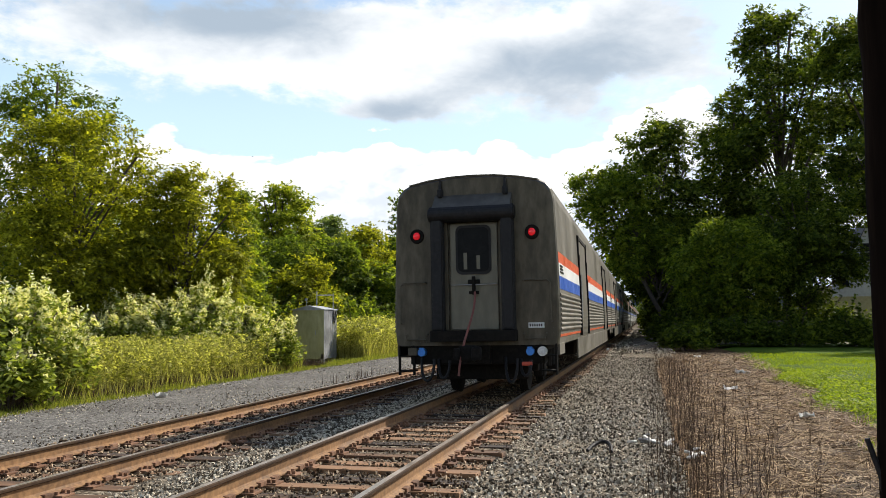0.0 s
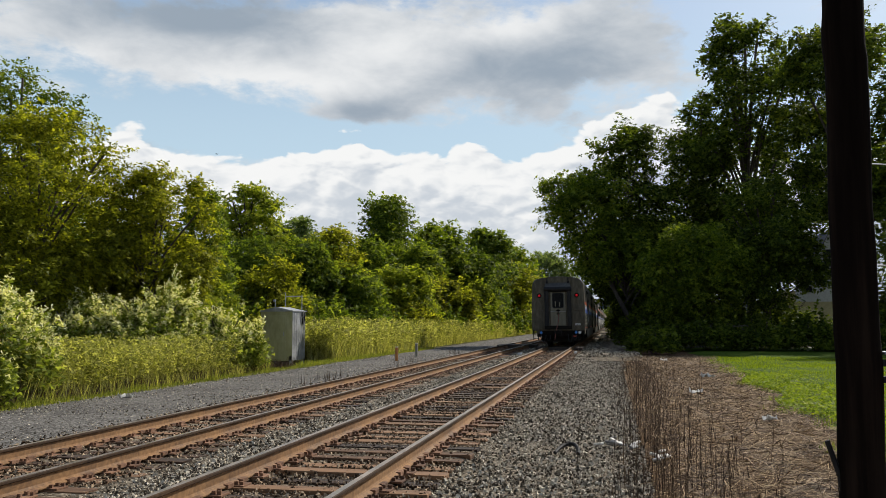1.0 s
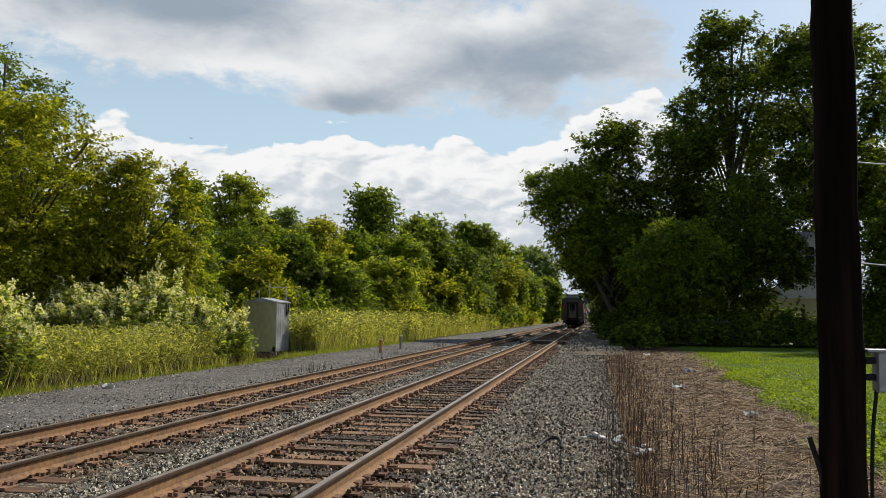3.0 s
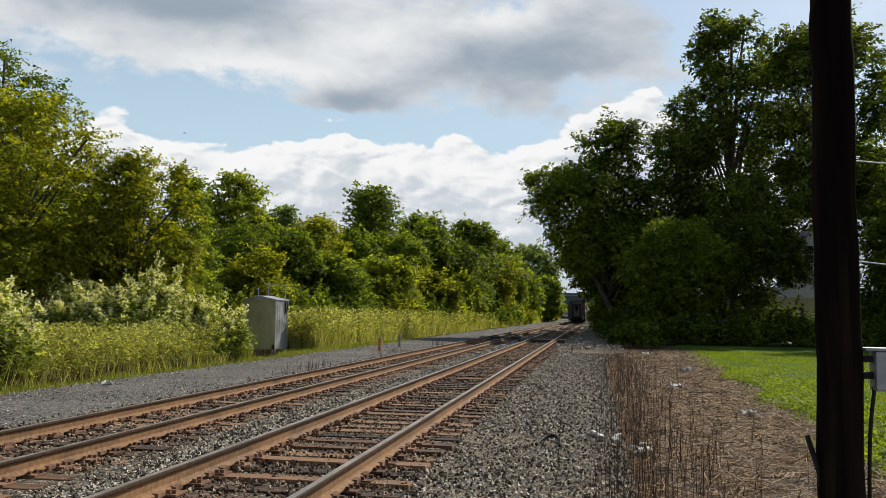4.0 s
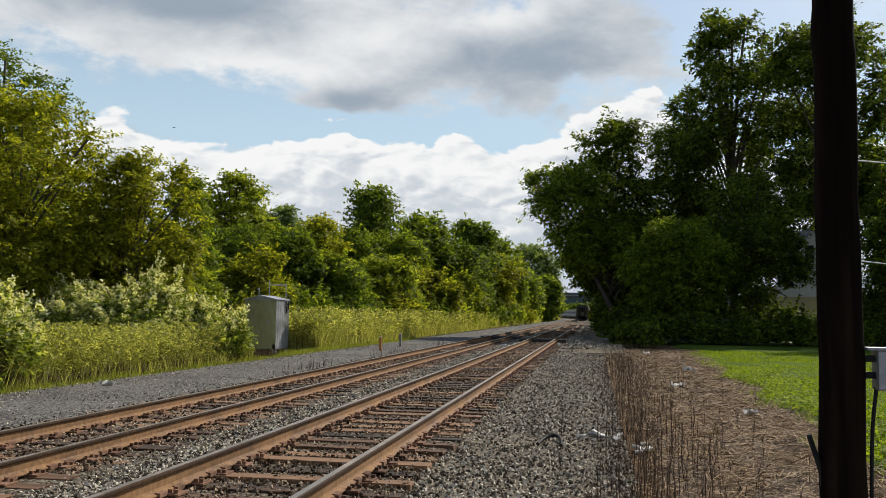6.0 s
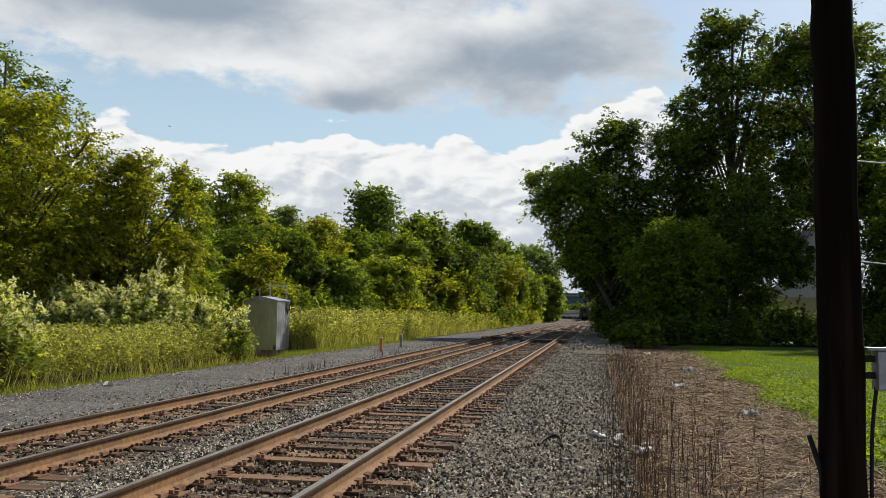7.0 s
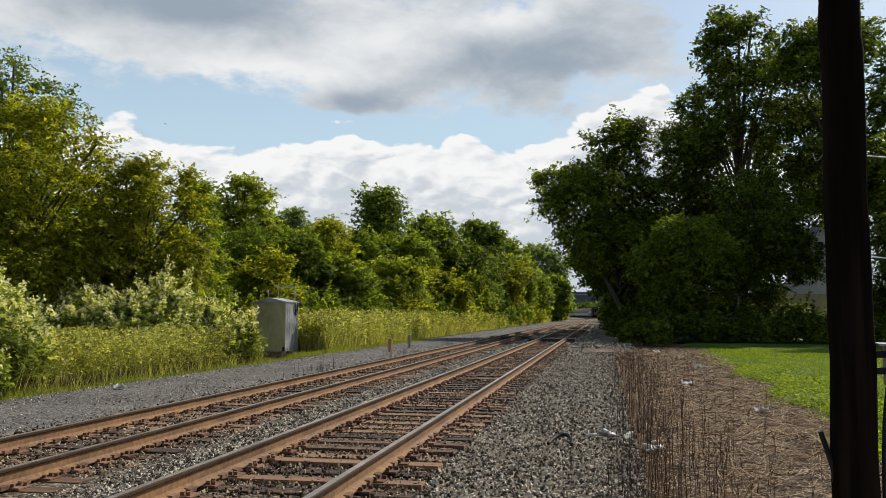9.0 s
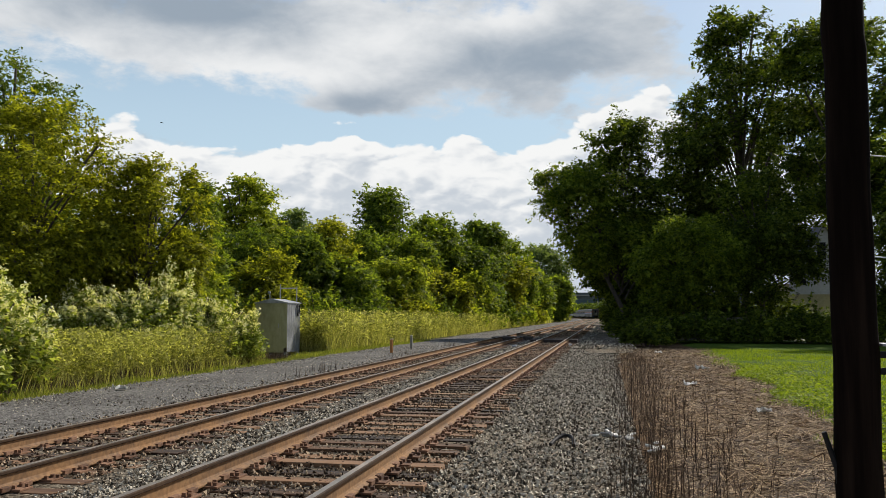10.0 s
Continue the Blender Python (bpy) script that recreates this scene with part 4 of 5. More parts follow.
def pole():
    ob = empty("utility_pole", pose(1.5, 5.6, -0.25), "weathered wooden utility pole, backlit darkness in its colour, with a meter box", "utility pole")
    rng = np.random.default_rng(9)
    n, vs, fs = 28, [], []
    zs = [-0.3, 0, 0.15, 0.4, 0.7, 1.0, 1.3, 1.6, 1.8, 2.0, 2.3, 2.6, 2.9, 3.2, 3.42, 3.5, 3.6, 3.72, 3.85, 4.2, 5, 6, 7.5, 9]
    for z in zs:
        r = 0.138 - 0.0045 * z + (0.004 if 3.45 < z < 3.8 else 0) + (0.01 if z < 0.3 else 0)
        off = rng.normal(0, 0.004, 2)
        for k in range(n):
            a = k / n * math.tau
            w = r * (1 + 0.02 * math.sin(a * 3 + z) + 0.012 * math.sin(a * 7 + z * 2.3))
            vs.append((math.cos(a) * w + off[0], math.sin(a) * w + off[1], z))
    for j in range(len(zs) - 1):
        for k in range(n):
            a, b = j * n + k, j * n + (k + 1) % n
            fs.append((a, b, b + n, a + n))
    fs.append(tuple(range((len(zs) - 1) * n, len(zs) * n)))
    put("shaft", vs, fs, M["pole_wood_backlit"], ob, smooth=True)
    bm = bmesh.new()
    box(bm, 0.19, 0.36, -0.08, 0.06, 1.43, 1.67, 0.012)
    mb = part("meter_box", bm, M["galv"], ob, "grey steel meter box")
    bm = bmesh.new()
    box(bm, 0.13, 0.37, -0.09, 0.07, 1.672, 1.69, 0.004)
    part("cover", bm, M["galv"], mb)
    bm = bmesh.new()
    box(bm, 0.12, 0.2, -0.03, 0.03, 1.5, 1.54), box(bm, 0.12, 0.2, -0.03, 0.03, 1.6, 1.64)
    tube(bm, bez((0.2, 0, 1.45), (0.19, 0, 1.3), (0.15, 0, 1.3), (0.155, 0, 0.3), 8), 0.012)
    part("bracket", bm, M["rubber"], mb)
    bm = bmesh.new()
    rod(bm, (-0.2, -0.02, 1.15), (-0.13, -0.01, 0.93), 0.016, 0.018, 8)
    rod(bm, (-0.13, -0.01, 0.93), (-0.1, 0, 0.7), 0.018, 0.018, 8)
    part("spur_rod", bm, M["rubber"], ob, "dark iron rod leaning out from the pole")


def wires():
    for i, (a, b) in enumerate((((1.6, 5.8, 3.02), (14, 60, 12.5)), ((1.62, 5.7, 2.62), (22, 40, 9.0)), ((1.62, 5.7, 1.98), (24, 50, 5.2)))):
        pts = [Vector(a).lerp(Vector(b), t) - Vector((0, 0, 0.5 * math.sin(t * math.pi))) for t in (k / 12 for k in range(13))]
        bm = bmesh.new()
        tube(bm, pts, 0.005, 6)
        tagged(part("overhead_wire", bm, M["wire"]), "thin pale overhead wire run from the wooden pole", "wire")


def cabinet():
    ob = empty("signal_cabinet", pose(-15.3, 38.55, -0.04), "weathered aluminium railway signal cabinet beside the gravel road", "signal cabinet")
    bm = bmesh.new()
    box(bm, -0.90, 0.68, -0.85, 0.85, -0.1, 2.2, 0.015)
    body = part("body", bm, M["cab_metal_reflection"], ob, "dull aluminium housing")
    bm = bmesh.new()
    vs = [bm.verts.new(v) for y in (-0.9, 0.9) for v in ((-0.95, y, 2.2), (0.73, y, 2.2), (0.73, y, 2.24), (-0.1, y, 2.42), (-0.95, y, 2.24))]
    bm.faces.new(vs[:5]), bm.faces.new(vs[5:][::-1])
    for i in range(5):
        j = (i + 1) % 5
        bm.faces.new((vs[i], vs[j], vs[j + 5], vs[i + 5]))
    part("roof", bm, M["galv"], ob, "low pitched sheet metal roof")
    bm = bmesh.new()
    box(bm, -0.50, 0.36, -0.875, -0.852, 0.22, 2.02, 0.008)
    d = part("door", bm, M["cab_metal_reflection"], ob)
    bm = bmesh.new()
    box(bm, 0.26, 0.30, -0.91, -0.876, 1.05, 1.25, 0.006)
    part("handle", bm, M["galv"], d)
    for y in (-0.6, -0.3, 0.0, 0.3, 0.6):
        bm = bmesh.new()
        box(bm, 0.682, 0.70, y - 0.02, y + 0.02, 0.15, 2.18)
        part("side_rib", bm, M["galv"], ob)
    # added thin sheet: its bluish grey carries the look of the sunlit face
    bm = bmesh.new()
    box(bm, 0.684, 0.692, -0.84, 0.84, -0.08, 2.19)
    part("sunlit_side_sheet", bm, M["galv"], ob, "added side sheet with the sunlit face's brightness in its grey")
    for x in (-0.8, 0.6):
        for y in (-0.75, 0.75):
            bm = bmesh.new()
            box(bm, x - 0.07, x + 0.07, y - 0.1, y + 0.1, -0.32, 0.13)
            part("foot", bm, M["concrete"], ob)
    bm = bmesh.new()
    rod(bm, (0.6, 0.6, 2.1), (0.6, 0.6, 3.02), 0.025, 0.025, 8), rod(bm, (-0.25, 0.6, 2.95), (0.6, 0.6, 2.95), 0.025, 0.025, 8), rod(bm, (-0.25, 0.6, 2.3), (-0.25, 0.6, 3.15), 0.025, 0.025, 8)
    part("conduit_mast", bm, M["galv"], ob, "grey conduit mast")
    bm = bmesh.new()
    rod(bm, (-0.45, -0.2, 2.25), (-0.45, -0.2, 2.75), 0.02, 0.02, 8), box(bm, -0.55, -0.43, -0.24, -0.16, 2.68, 2.78, 0.02)
    part("vent_pipe", bm, M["galv"], ob)
    bm = bmesh.new()
    for k in range(3):
        a = [(0.74, 0.45 + math.cos(t) * (0.2 - k * 0.03), 1.9 + math.sin(t) * (0.3 - k * 0.04)) for t in np.linspace(0, math.tau, 13)]
        tube(bm, a, 0.02, 6)
    part("cable_coil", bm, M["rubber"], ob, "black cable coiled on the side")


def small_things():
    for x, y, h, mat, lab in ((-9.96, 39.2, 0.66, "post_orange", "short orange brown marker post beside the track"), (-10.28, 44.8, 0.7, "post_grey", "short weathered grey marker post beside the track")):
        bm = bmesh.new()
        box(bm, x - 0.065, x + 0.065, y - 0.05, y + 0.05, -0.3, h - 0.2, 0.015)
        p = tagged(part("marker_post", bm, M[mat]), lab, "post")
        bm = bmesh.new()
        box(bm, x - 0.068, x + 0.068, y - 0.053, y + 0.053, h - 0.198, h - 0.165, 0.01)
        part("cap", bm, M["paper"], p)
    rng = np.random.default_rng(21)

    def scrap(x, y, w, label, z=-0.16, mat="paper", name="litter_scrap"):
        """A crumpled sheet."""
        k, vs, fs = 6, [], []
        for j in range(k):
            for i in range(k):
                vs.append((x + (i / (k - 1) - 0.5) * w + rng.normal() * w * 0.06, y + (j / (k - 1) - 0.5) * w * 0.8 + rng.normal() * w * 0.06, z + abs(rng.normal()) * w * 0.22))
        for j in range(k - 1):
            for i in range(k - 1):
                a = j * k + i
                fs.append((a, a + 1, a + k + 1, a + k))
        ob = put(name, vs, fs, M[mat])
        mod = ob.modifiers.new("thick", "SOLIDIFY")
        mod.thickness = 0.004
        tagged(ob, label, "litter", "scraps of litter")
    scrap(-11.36, 18.6, 0.34, "crumpled white paper lying on the gravel road", -0.155)
    scrap(3.01, 28.37, 0.42, "crumpled white paper lying on dry stalks", -0.12)
    scrap(2.07, 22.14, 0.32, "crumpled white paper lying on dry stalks", -0.12)
    scrap(2.35, 40.1, 0.3, "crumpled white paper lying on dry stalks", -0.12)
    scrap(2.76, 16.12, 0.24, "crumpled white paper lying on dry stalks", -0.12)
    for i in range(9):
        x, y = 0.1 + rng.normal() * 0.16, 12.6 + rng.normal() * 0.35
        bm = bmesh.new()
        bmesh.ops.create_cube(bm, size=1, matrix=pose(x, y, -0.13 + rng.uniform(0, 0.02), rng.normal() * 15, rng.normal() * 15, rng.uniform(0, 180)) @ Matrix.Diagonal((0.22 * rng.uniform(0.4, 1.2), 0.08, 0.03, 1)))
        bmesh.ops.bevel(bm, geom=bm.edges[:], offset=0.008, segments=1, affect="EDGES")
        tagged(part("broken_slab", bm, M["paper"] if i % 2 else M["concrete"]), "broken piece of pale slab among the stalks", "rubble", "broken slabs")
    for i in range(5):
        x, y = 0.62 + rng.normal() * 0.08, 11.7 + rng.normal() * 0.2
        bm = bmesh.new()
        bmesh.ops.create_cube(bm, size=1, matrix=pose(x, y, -0.14 + rng.uniform(0, 0.02), rng.normal() * 10, rng.normal() * 10, rng.uniform(0, 180)) @ Matrix.Diagonal((0.22 * rng.uniform(0.4, 1.1), 0.085, 0.03, 1)))
        bmesh.ops.bevel(bm, geom=bm.edges[:], offset=0.008, segments=1, affect="EDGES")
        tagged(part("broken_slab", bm, M["paper"]), "broken piece of pale slab among the stalks", "rubble", "broken slabs")
    # scrap of rubber hose on the ballast
    bm = bmesh.new()
    tube(bm, bez((-0.72, 11.2, -0.06), (-0.6, 11.6, 0.06), (-0.4, 11.5, 0.05), (-0.42, 11.1, -0.05), 10), 0.025, 7)
    tagged(part("hose_scrap", bm, M["rubber"]), "bent scrap of black hose on the ballast", "scrap")
    # timber crossing over both tracks
    for x, y, drop in ((NEAR_X, 52.5, 0.0), (FAR_X, 62.5, FAR_DROP)):
        ob = empty("timber_crossing", pose(x, y, drop), "dark timber crossing panel laid between the rails", "crossing", "crossings")
        for k in range(5):
            bm = bmesh.new()
            box(bm, -0.62, 0.62, -1.2 + k * 0.5, -0.75 + k * 0.5, -0.03, 0.15, 0.015)
            part("plank", bm, M["timber_dark"], ob)
        for s in (-1, 1):
            for k in range(2):
                bm = bmesh.new()
                box(bm, s * (1.02 + k * 0.26) - 0.12, s * (1.02 + k * 0.26) + 0.12, -1.2, 1.3, -0.03, 0.15, 0.015)
                part("plank", bm, M["timber_dark"], ob)
    bm = bmesh.new()
    box(bm, -4.9, -4.65, 45.2, 45.5, -0.2, 0.02, 0.03)
    tagged(part("track_box", bm, M["galv"]), "small grey box beside the rail", "box")
    bm = bmesh.new()
    box(bm, -1.95, -1.8, 46.6, 46.8, -0.1, 0.07, 0.03)
    tagged(part("track_box", bm, M["cap_white"]), "small white box beside the rail", "box")


def bridge():
    ob = empty("road_bridge", pose(0, 300, 0), "grey green steel girder road bridge over the tracks", "bridge")
    bm = bmesh.new()
    box(bm, -45, 45, -5, -4.6, 7.0, 8.2)
    for k in range(46):
        box(bm, -45 + k * 2 - 0.06, -45 + k * 2 + 0.06, -5.14, -5.0, 7.0, 8.2)
    box(bm, -45, 45, -5.2, -4.4, 6.92, 7.0)
    part("girder", bm, M["girder"], ob)
    bm = bmesh.new()
    box(bm, -45, 45, -5.6, 5.6, 8.2, 8.55)
    part("deck", bm, M["concrete"], ob)
    bm = bmesh.new()
    box(bm, -45, 45, -5.6, -5.35, 8.55, 9.3)
    part("parapet", bm, M["girder"], ob)
    for x in (-17.5, 6.5):
        bm = bmesh.new()
        for y in (-4, 0, 4):
            box(bm, x - 0.5, x + 0.5, y - 0.5, y + 0.5, -0.4, 6.3, 0.05)
        box(bm, x - 0.7, x + 0.7, -5.2, 5.2, 6.25, 6.95, 0.05)
        part("pier", bm, M["concrete"], ob)
    for s in (-1, 1):
        bm = bmesh.new()
        box(bm, s * 34 - 10, s * 34 + 10, -5.5, 5.5, -0.5, 6.9)
        part("abutment", bm, M["concrete"], ob)


def distance():
    vs, fs, n = [], [], 60
    for i in range(n + 1):
        x = -2400 + 4800 * i / n
        vs += [(x, 2200, -5), (x, 2250, 48 + 9 * math.sin(i * 0.7) + 5 * math.sin(i * 1.9))]
    for i in range(n):
        a = i * 2
        fs.append((a, a + 2, a + 3, a + 1))
    tagged(put("backdrop", vs, fs, M["hill"], smooth=True), "far wooded ridge", "hill", kind="structure")


def house():
    ob = empty("house", pose(22.4, 100, -0.3), "white and yellow clapboard house half hidden by trees", "house")

    def boards(x0, x1, z0, z1, y, mat, gable=None):
        z = z0
        while z < z1 - 0.02:
            a, b = x0, x1
            if gable and z > gable[0]:
                f = min((z - gable[0]) / (gable[1] - gable[0]), 0.97)
                a, b = x0 + (x1 - x0) / 2 * f, x1 - (x1 - x0) / 2 * f
            vs = [(a, y, z), (b, y, z), (b, y + 0.03, z + 0.2), (a, y + 0.03, z + 0.2), (a, y + 0.1, z), (b, y + 0.1, z)]
            put("board", vs, [(0, 1, 2, 3), (0, 4, 5, 1)], mat, ob)
            z += 0.2
    bm = bmesh.new()
    box(bm, -3.9, 3.4, 0.12, 9, 0, 5.4), box(bm, 0.0, 3.2, 0.1, 8, 5.4, 8.6)
    part("wall", bm, M["siding_yellow"], ob)
    boards(-3.9, 1.5, 0.2, 4.2, 0.05, M["siding_yellow"])
    boards(-2.2, 3.2, 4.2, 8.6, 0.0, M["siding"])
    boards(0.0, 3.2, 8.6, 11.6, 0.0, M["siding"], gable=(8.6, 11.9))
    for s in (-1, 1):
        bm = bmesh.new()
        vs = [bm.verts.new(v) for v in ((1.6, -0.3, 12.0), (1.6 + s * 2.0, -0.3, 8.3), (1.6 + s * 2.0, 9, 8.3), (1.6, 9, 12.0), (1.6, -0.3, 12.15), (1.6 + s * 2.0, -0.3, 8.45), (1.6 + s * 2.0, 9, 8.45), (1.6, 9, 12.15))]
        for f in ((0, 1, 2, 3), (4, 5, 6, 7), (0, 1, 5, 4), (1, 2, 6, 5), (2, 3, 7, 6)):
            bm.faces.new([vs[i] for i in f])
        part("roof", bm, M["shingle"], ob)
    for x, z, w, h in ((1.25, 8.0, 0.95, 2.0), (-0.9, 5.2, 0.9, 1.6), (-2.6, 1.4, 1.0, 1.6), (-0.8, 1.4, 1.0, 1.6)):
        bm = bmesh.new()
        box(bm, x - w / 2 - 0.1, x + w / 2 + 0.1, -0.07, 0.0, z - 0.1, z + h + 0.1, 0.01)
        wd = part("window", bm, M["siding"], ob)
        for k in range(2):
            bm = bmesh.new()
            box(bm, x - w / 2, x + w / 2, -0.085, -0.072, z + k * h / 2 + 0.04, z + (k + 1) * h / 2 - 0.04)
            part("pane", bm, M["car_glass"], wd)
    bm = bmesh.new()
    box(bm, -5.2, -3.4, -0.2, 3, 0.0, 2.4, 0.05)
    part("porch", bm, M["siding_yellow"], ob)


def fence():
    ob = empty("board_fence", pose(7.6, 66, -0.3), "weathered grey board fence behind the hedge", "fence")
    for k in range(24):
        bm = bmesh.new()
        box(bm, -1.8 + k * 0.2, -1.62 + k * 0.2, -0.02, 0.02, 0, 1.75 + 0.02 * math.sin(k * 3))
        part("board", bm, M["fence_wood"], ob)
    for z in (0.4, 1.4):
        bm = bmesh.new()
        box(bm, -1.85, 3.05, 0.02, 0.08, z, z + 0.09)
        part("rail", bm, M["fence_wood"], ob)


def parked_car():
    ob = empty("parked_car", pose(11.2, 90, -0.3), "white parked car glimpsed through the trees", "car")
    bm = bmesh.new()
    box(bm, -2.2, 2.2, -0.85, 0.85, 0.3, 0.95, 0.12)
    part("body", bm, M["car_white"], ob)
    bm = bmesh.new()
    box(bm, -1.2, 1.3, -0.75, 0.75, 0.94, 1.5, 0.18)
    part("cabin", bm, M["car_white"], ob)
    bm = bmesh.new()
    box(bm, -1.0, 1.1, -0.77, -0.74, 1.02, 1.38, 0.01)
    part("side_window", bm, M["car_glass"], ob)
    for x in (-1.35, 1.35):
        for y in (-0.8, 0.8):
            bm = bmesh.new()
            rod(bm, (x, y - 0.1, 0.32), (x, y + 0.1, 0.32), 0.32, 0.32, 18)
            part("wheel", bm, M["rubber"], ob)


def aircraft():
    """A small high-wing aeroplane far off in the sky; its nose points along -x."""
    ob = empty("aeroplane", pose(*PLANE_FROM), "small dark aeroplane far off in the sky", "aeroplane")
    bm = bmesh.new()
    tube(bm, [(-4.2, 0, 0), (-3.6, 0, 0), (-1, 0, 0.1), (1, 0, 0.1), (4.0, 0, 0.3)], 0.55, 10)
    part("fuselage", bm, M["girder"], ob)
    bm = bmesh.new()
    box(bm, -1.4, 0.2, -5.5, 5.5, 0.6, 0.85, 0.08)
    part("wing", bm, M["girder"], ob)
    bm = bmesh.new()
    box(bm, 3.2, 4.2, -1.7, 1.7, 0.3, 0.42, 0.04)
    part("tailplane", bm, M["girder"], ob)
    bm = bmesh.new()
    box(bm, 3.2, 4.2, -0.08, 0.08, 0.3, 1.8, 0.04)
    part("fin", bm, M["girder"], ob)
    return ob


PLANE_FROM, PLANE_TO = (-1032, 2119, 454), (-1152, 2042, 512)
PLANE = aircraft()
pole(), wires(), cabinet(), small_things(), bridge(), distance(), house(), fence(), parked_car()
# ---- woods beside the line ----
def woods():
    big = "tall leafy tree in full summer leaf at the wood's edge"
    tree("tree", -29.2, 37.2, 15.6, 7.6, 0.092, 41900, "leaf_deep", 11, "tall dark green tree behind the olive one", bottom=0.1, lumps=46)
    tree("tree", -21.3, 28.5, 10.2, 8.3, 0.079, 59200, "leaf_olive", 12, "olive green tree with yellowing leaves above the bushes", bottom=0.12, lumps=52)
    tree("tree", -18.5, 31.1, 8.4, 5.1, 0.079, 33200, "leaf_olive", 13, "leaning olive green tree with bare lower limbs", bottom=0.2, lumps=36, lean=(0.9, 0))
    tree("tree", -24.7, 48.2, 10.3, 4.8, 0.114, 23300, "leaf_green", 14, big, bottom=0.1, lumps=34)
    tree("tree", -28.6, 63.8, 13.6, 6.1, 0.143, 23300, "leaf_light", 15, "slender light green tree with open crown", bottom=0.3, lumps=28)
    tree("tree", -29.6, 75.8, 12.5, 6.0, 0.168, 23300, "leaf_bluish", 16, "narrow bluish green tree with thin twigs", bottom=0.15, lumps=30)
    tree("tree", -23.5, 70.8, 10.6, 6.9, 0.155, 23300, "leaf_olive", 17, big, bottom=0.1, lumps=34)
    tree("tree", -26.1, 96.8, 17.3, 9.4, 0.210, 23300, "leaf_deep", 18, "tall deep green tree above its neighbours", bottom=0.2, lumps=34)
    tree("tree", -21.6, 105.8, 15.3, 8.9, 0.227, 23300, "leaf_green", 20, big, bottom=0.1, lumps=34)
    tree("tree", -18.5, 120.7, 16.4, 10.9, 0.256, 23300, "leaf_deep", 21, big, bottom=0.1, lumps=34)
    tree("tree", -17.2, 149.4, 15.6, 11.7, 0.315, 23300, "leaf_green", 22, big, bottom=0.1, lumps=34)
    tree("tree", -16.6, 231.0, 20.8, 17.1, 0.378, 23300, "leaf_bluish", 24, "far pale green tree with rounded crown", bottom=0.1, lumps=34)
    tree("tree", -25.4, 84.7, 11.3, 9.7, 0.185, 23300, "leaf_deep", 29, big, bottom=0.03, lumps=34)
    tree("tree", -21.6, 91.6, 11.3, 10.3, 0.197, 23300, "leaf_green", 19, big, bottom=0.05, lumps=34)
    tree("tree", -19.8, 110.2, 12.3, 12.3, 0.235, 23300, "leaf_deep", 30, big, bottom=0.03, lumps=34)
    tree("tree", -17.5, 131.0, 12.6, 11.4, 0.277, 23300, "leaf_olive", 31, big, bottom=0.03, lumps=34)
    tree("tree", -16.2, 170.0, 11.9, 12.6, 0.357, 23300, "leaf_green", 28, big, bottom=0.05, lumps=30)
    tree("tree", -13.0, 216.4, 11.6, 10.1, 0.378, 23300, "leaf_green", 32, big, bottom=0.03, lumps=30)
    tree("tree", -18.9, 76.2, 7.2, 7.6, 0.164, 23300, "leaf_light", 23, "low bushy bright green tree", bottom=0.03, lumps=30)
    tree("tree", -22.4, 54.8, 6.4, 5.9, 0.128, 23300, "leaf_olive", 25, "low bushy olive green tree", bottom=0.03, lumps=30)
    tree("tree", -22.3, 42.6, 4.4, 6.1, 0.102, 23300, "leaf_light", 26, "low bushy green tree behind the bushes", bottom=0.02, lumps=30)
    tree("tree", -26.4, 58.1, 8.7, 7.2, 0.130, 23300, "leaf_deep", 27, big, bottom=0.03, lumps=34)
    tree("tree", -24.3, 64.6, 8.9, 6.9, 0.143, 23300, "leaf_deep", 33, big, bottom=0.03, lumps=34)
    tree("tree", -26.9, 45.8, 8.0, 10.1, 0.110, 20300, "leaf_deep", 36, big, bottom=0.03, lumps=34)
    tree("tree", -30.8, 43.0, 9.4, 12.1, 0.106, 30700, "leaf_deep", 35, big, bottom=0.03, lumps=34)
    tree("tree", -21.3, 67.2, 6.8, 7.1, 0.147, 23300, "leaf_green", 37, "low bushy green tree", bottom=0.03, lumps=30)
    tree("tree", -18.0, 89.0, 6.6, 7.7, 0.189, 23300, "leaf_olive", 38, "low bushy olive green tree", bottom=0.03, lumps=30)
    tree("tree", -17.4, 107.4, 7.3, 8.0, 0.227, 23300, "leaf_light", 39, "low bushy bright green tree", bottom=0.03, lumps=30)
    tree("tree", -22.2, 260.5, 11.3, 20.4, 0.378, 23300, "leaf_green", 34, big, bottom=0.03, lumps=30)
    # beyond the lawn
    dark = "very tall dark green tree seen against the light"
    tree("tree", 1.6, 75, 19.6, 8.0, 0.158, 30400, "leaf_painted_shade", 41, "broad dark green tree beside the tracks", bottom=0.12, lumps=40)
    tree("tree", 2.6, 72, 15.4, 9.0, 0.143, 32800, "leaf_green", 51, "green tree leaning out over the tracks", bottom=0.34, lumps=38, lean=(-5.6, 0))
    tree("tree", 2.4, 84, 11.5, 6.5, 0.158, 16400, "leaf_painted_shade", 52, "broad dark green tree beside the tracks", bottom=0.3, lumps=26, lean=(-3.0, 0))
    tree("tree", 7.8, 82, 23.5, 7.5, 0.171, 25700, "leaf_painted_shade", 53, "slender dark green tree seen against the light", bottom=0.15, lumps=36, clump=0.85)
    tree("tree", 12.4, 80, 31.2, 11.4, 0.179, 46900, "leaf_painted_shade", 42, dark, bottom=0.15, lumps=60, clump=0.85)
    tree("tree", 18.8, 72, 27.6, 12.0, 0.171, 46900, "leaf_painted_shade", 43, dark, bottom=0.35, lumps=56, clump=0.85)
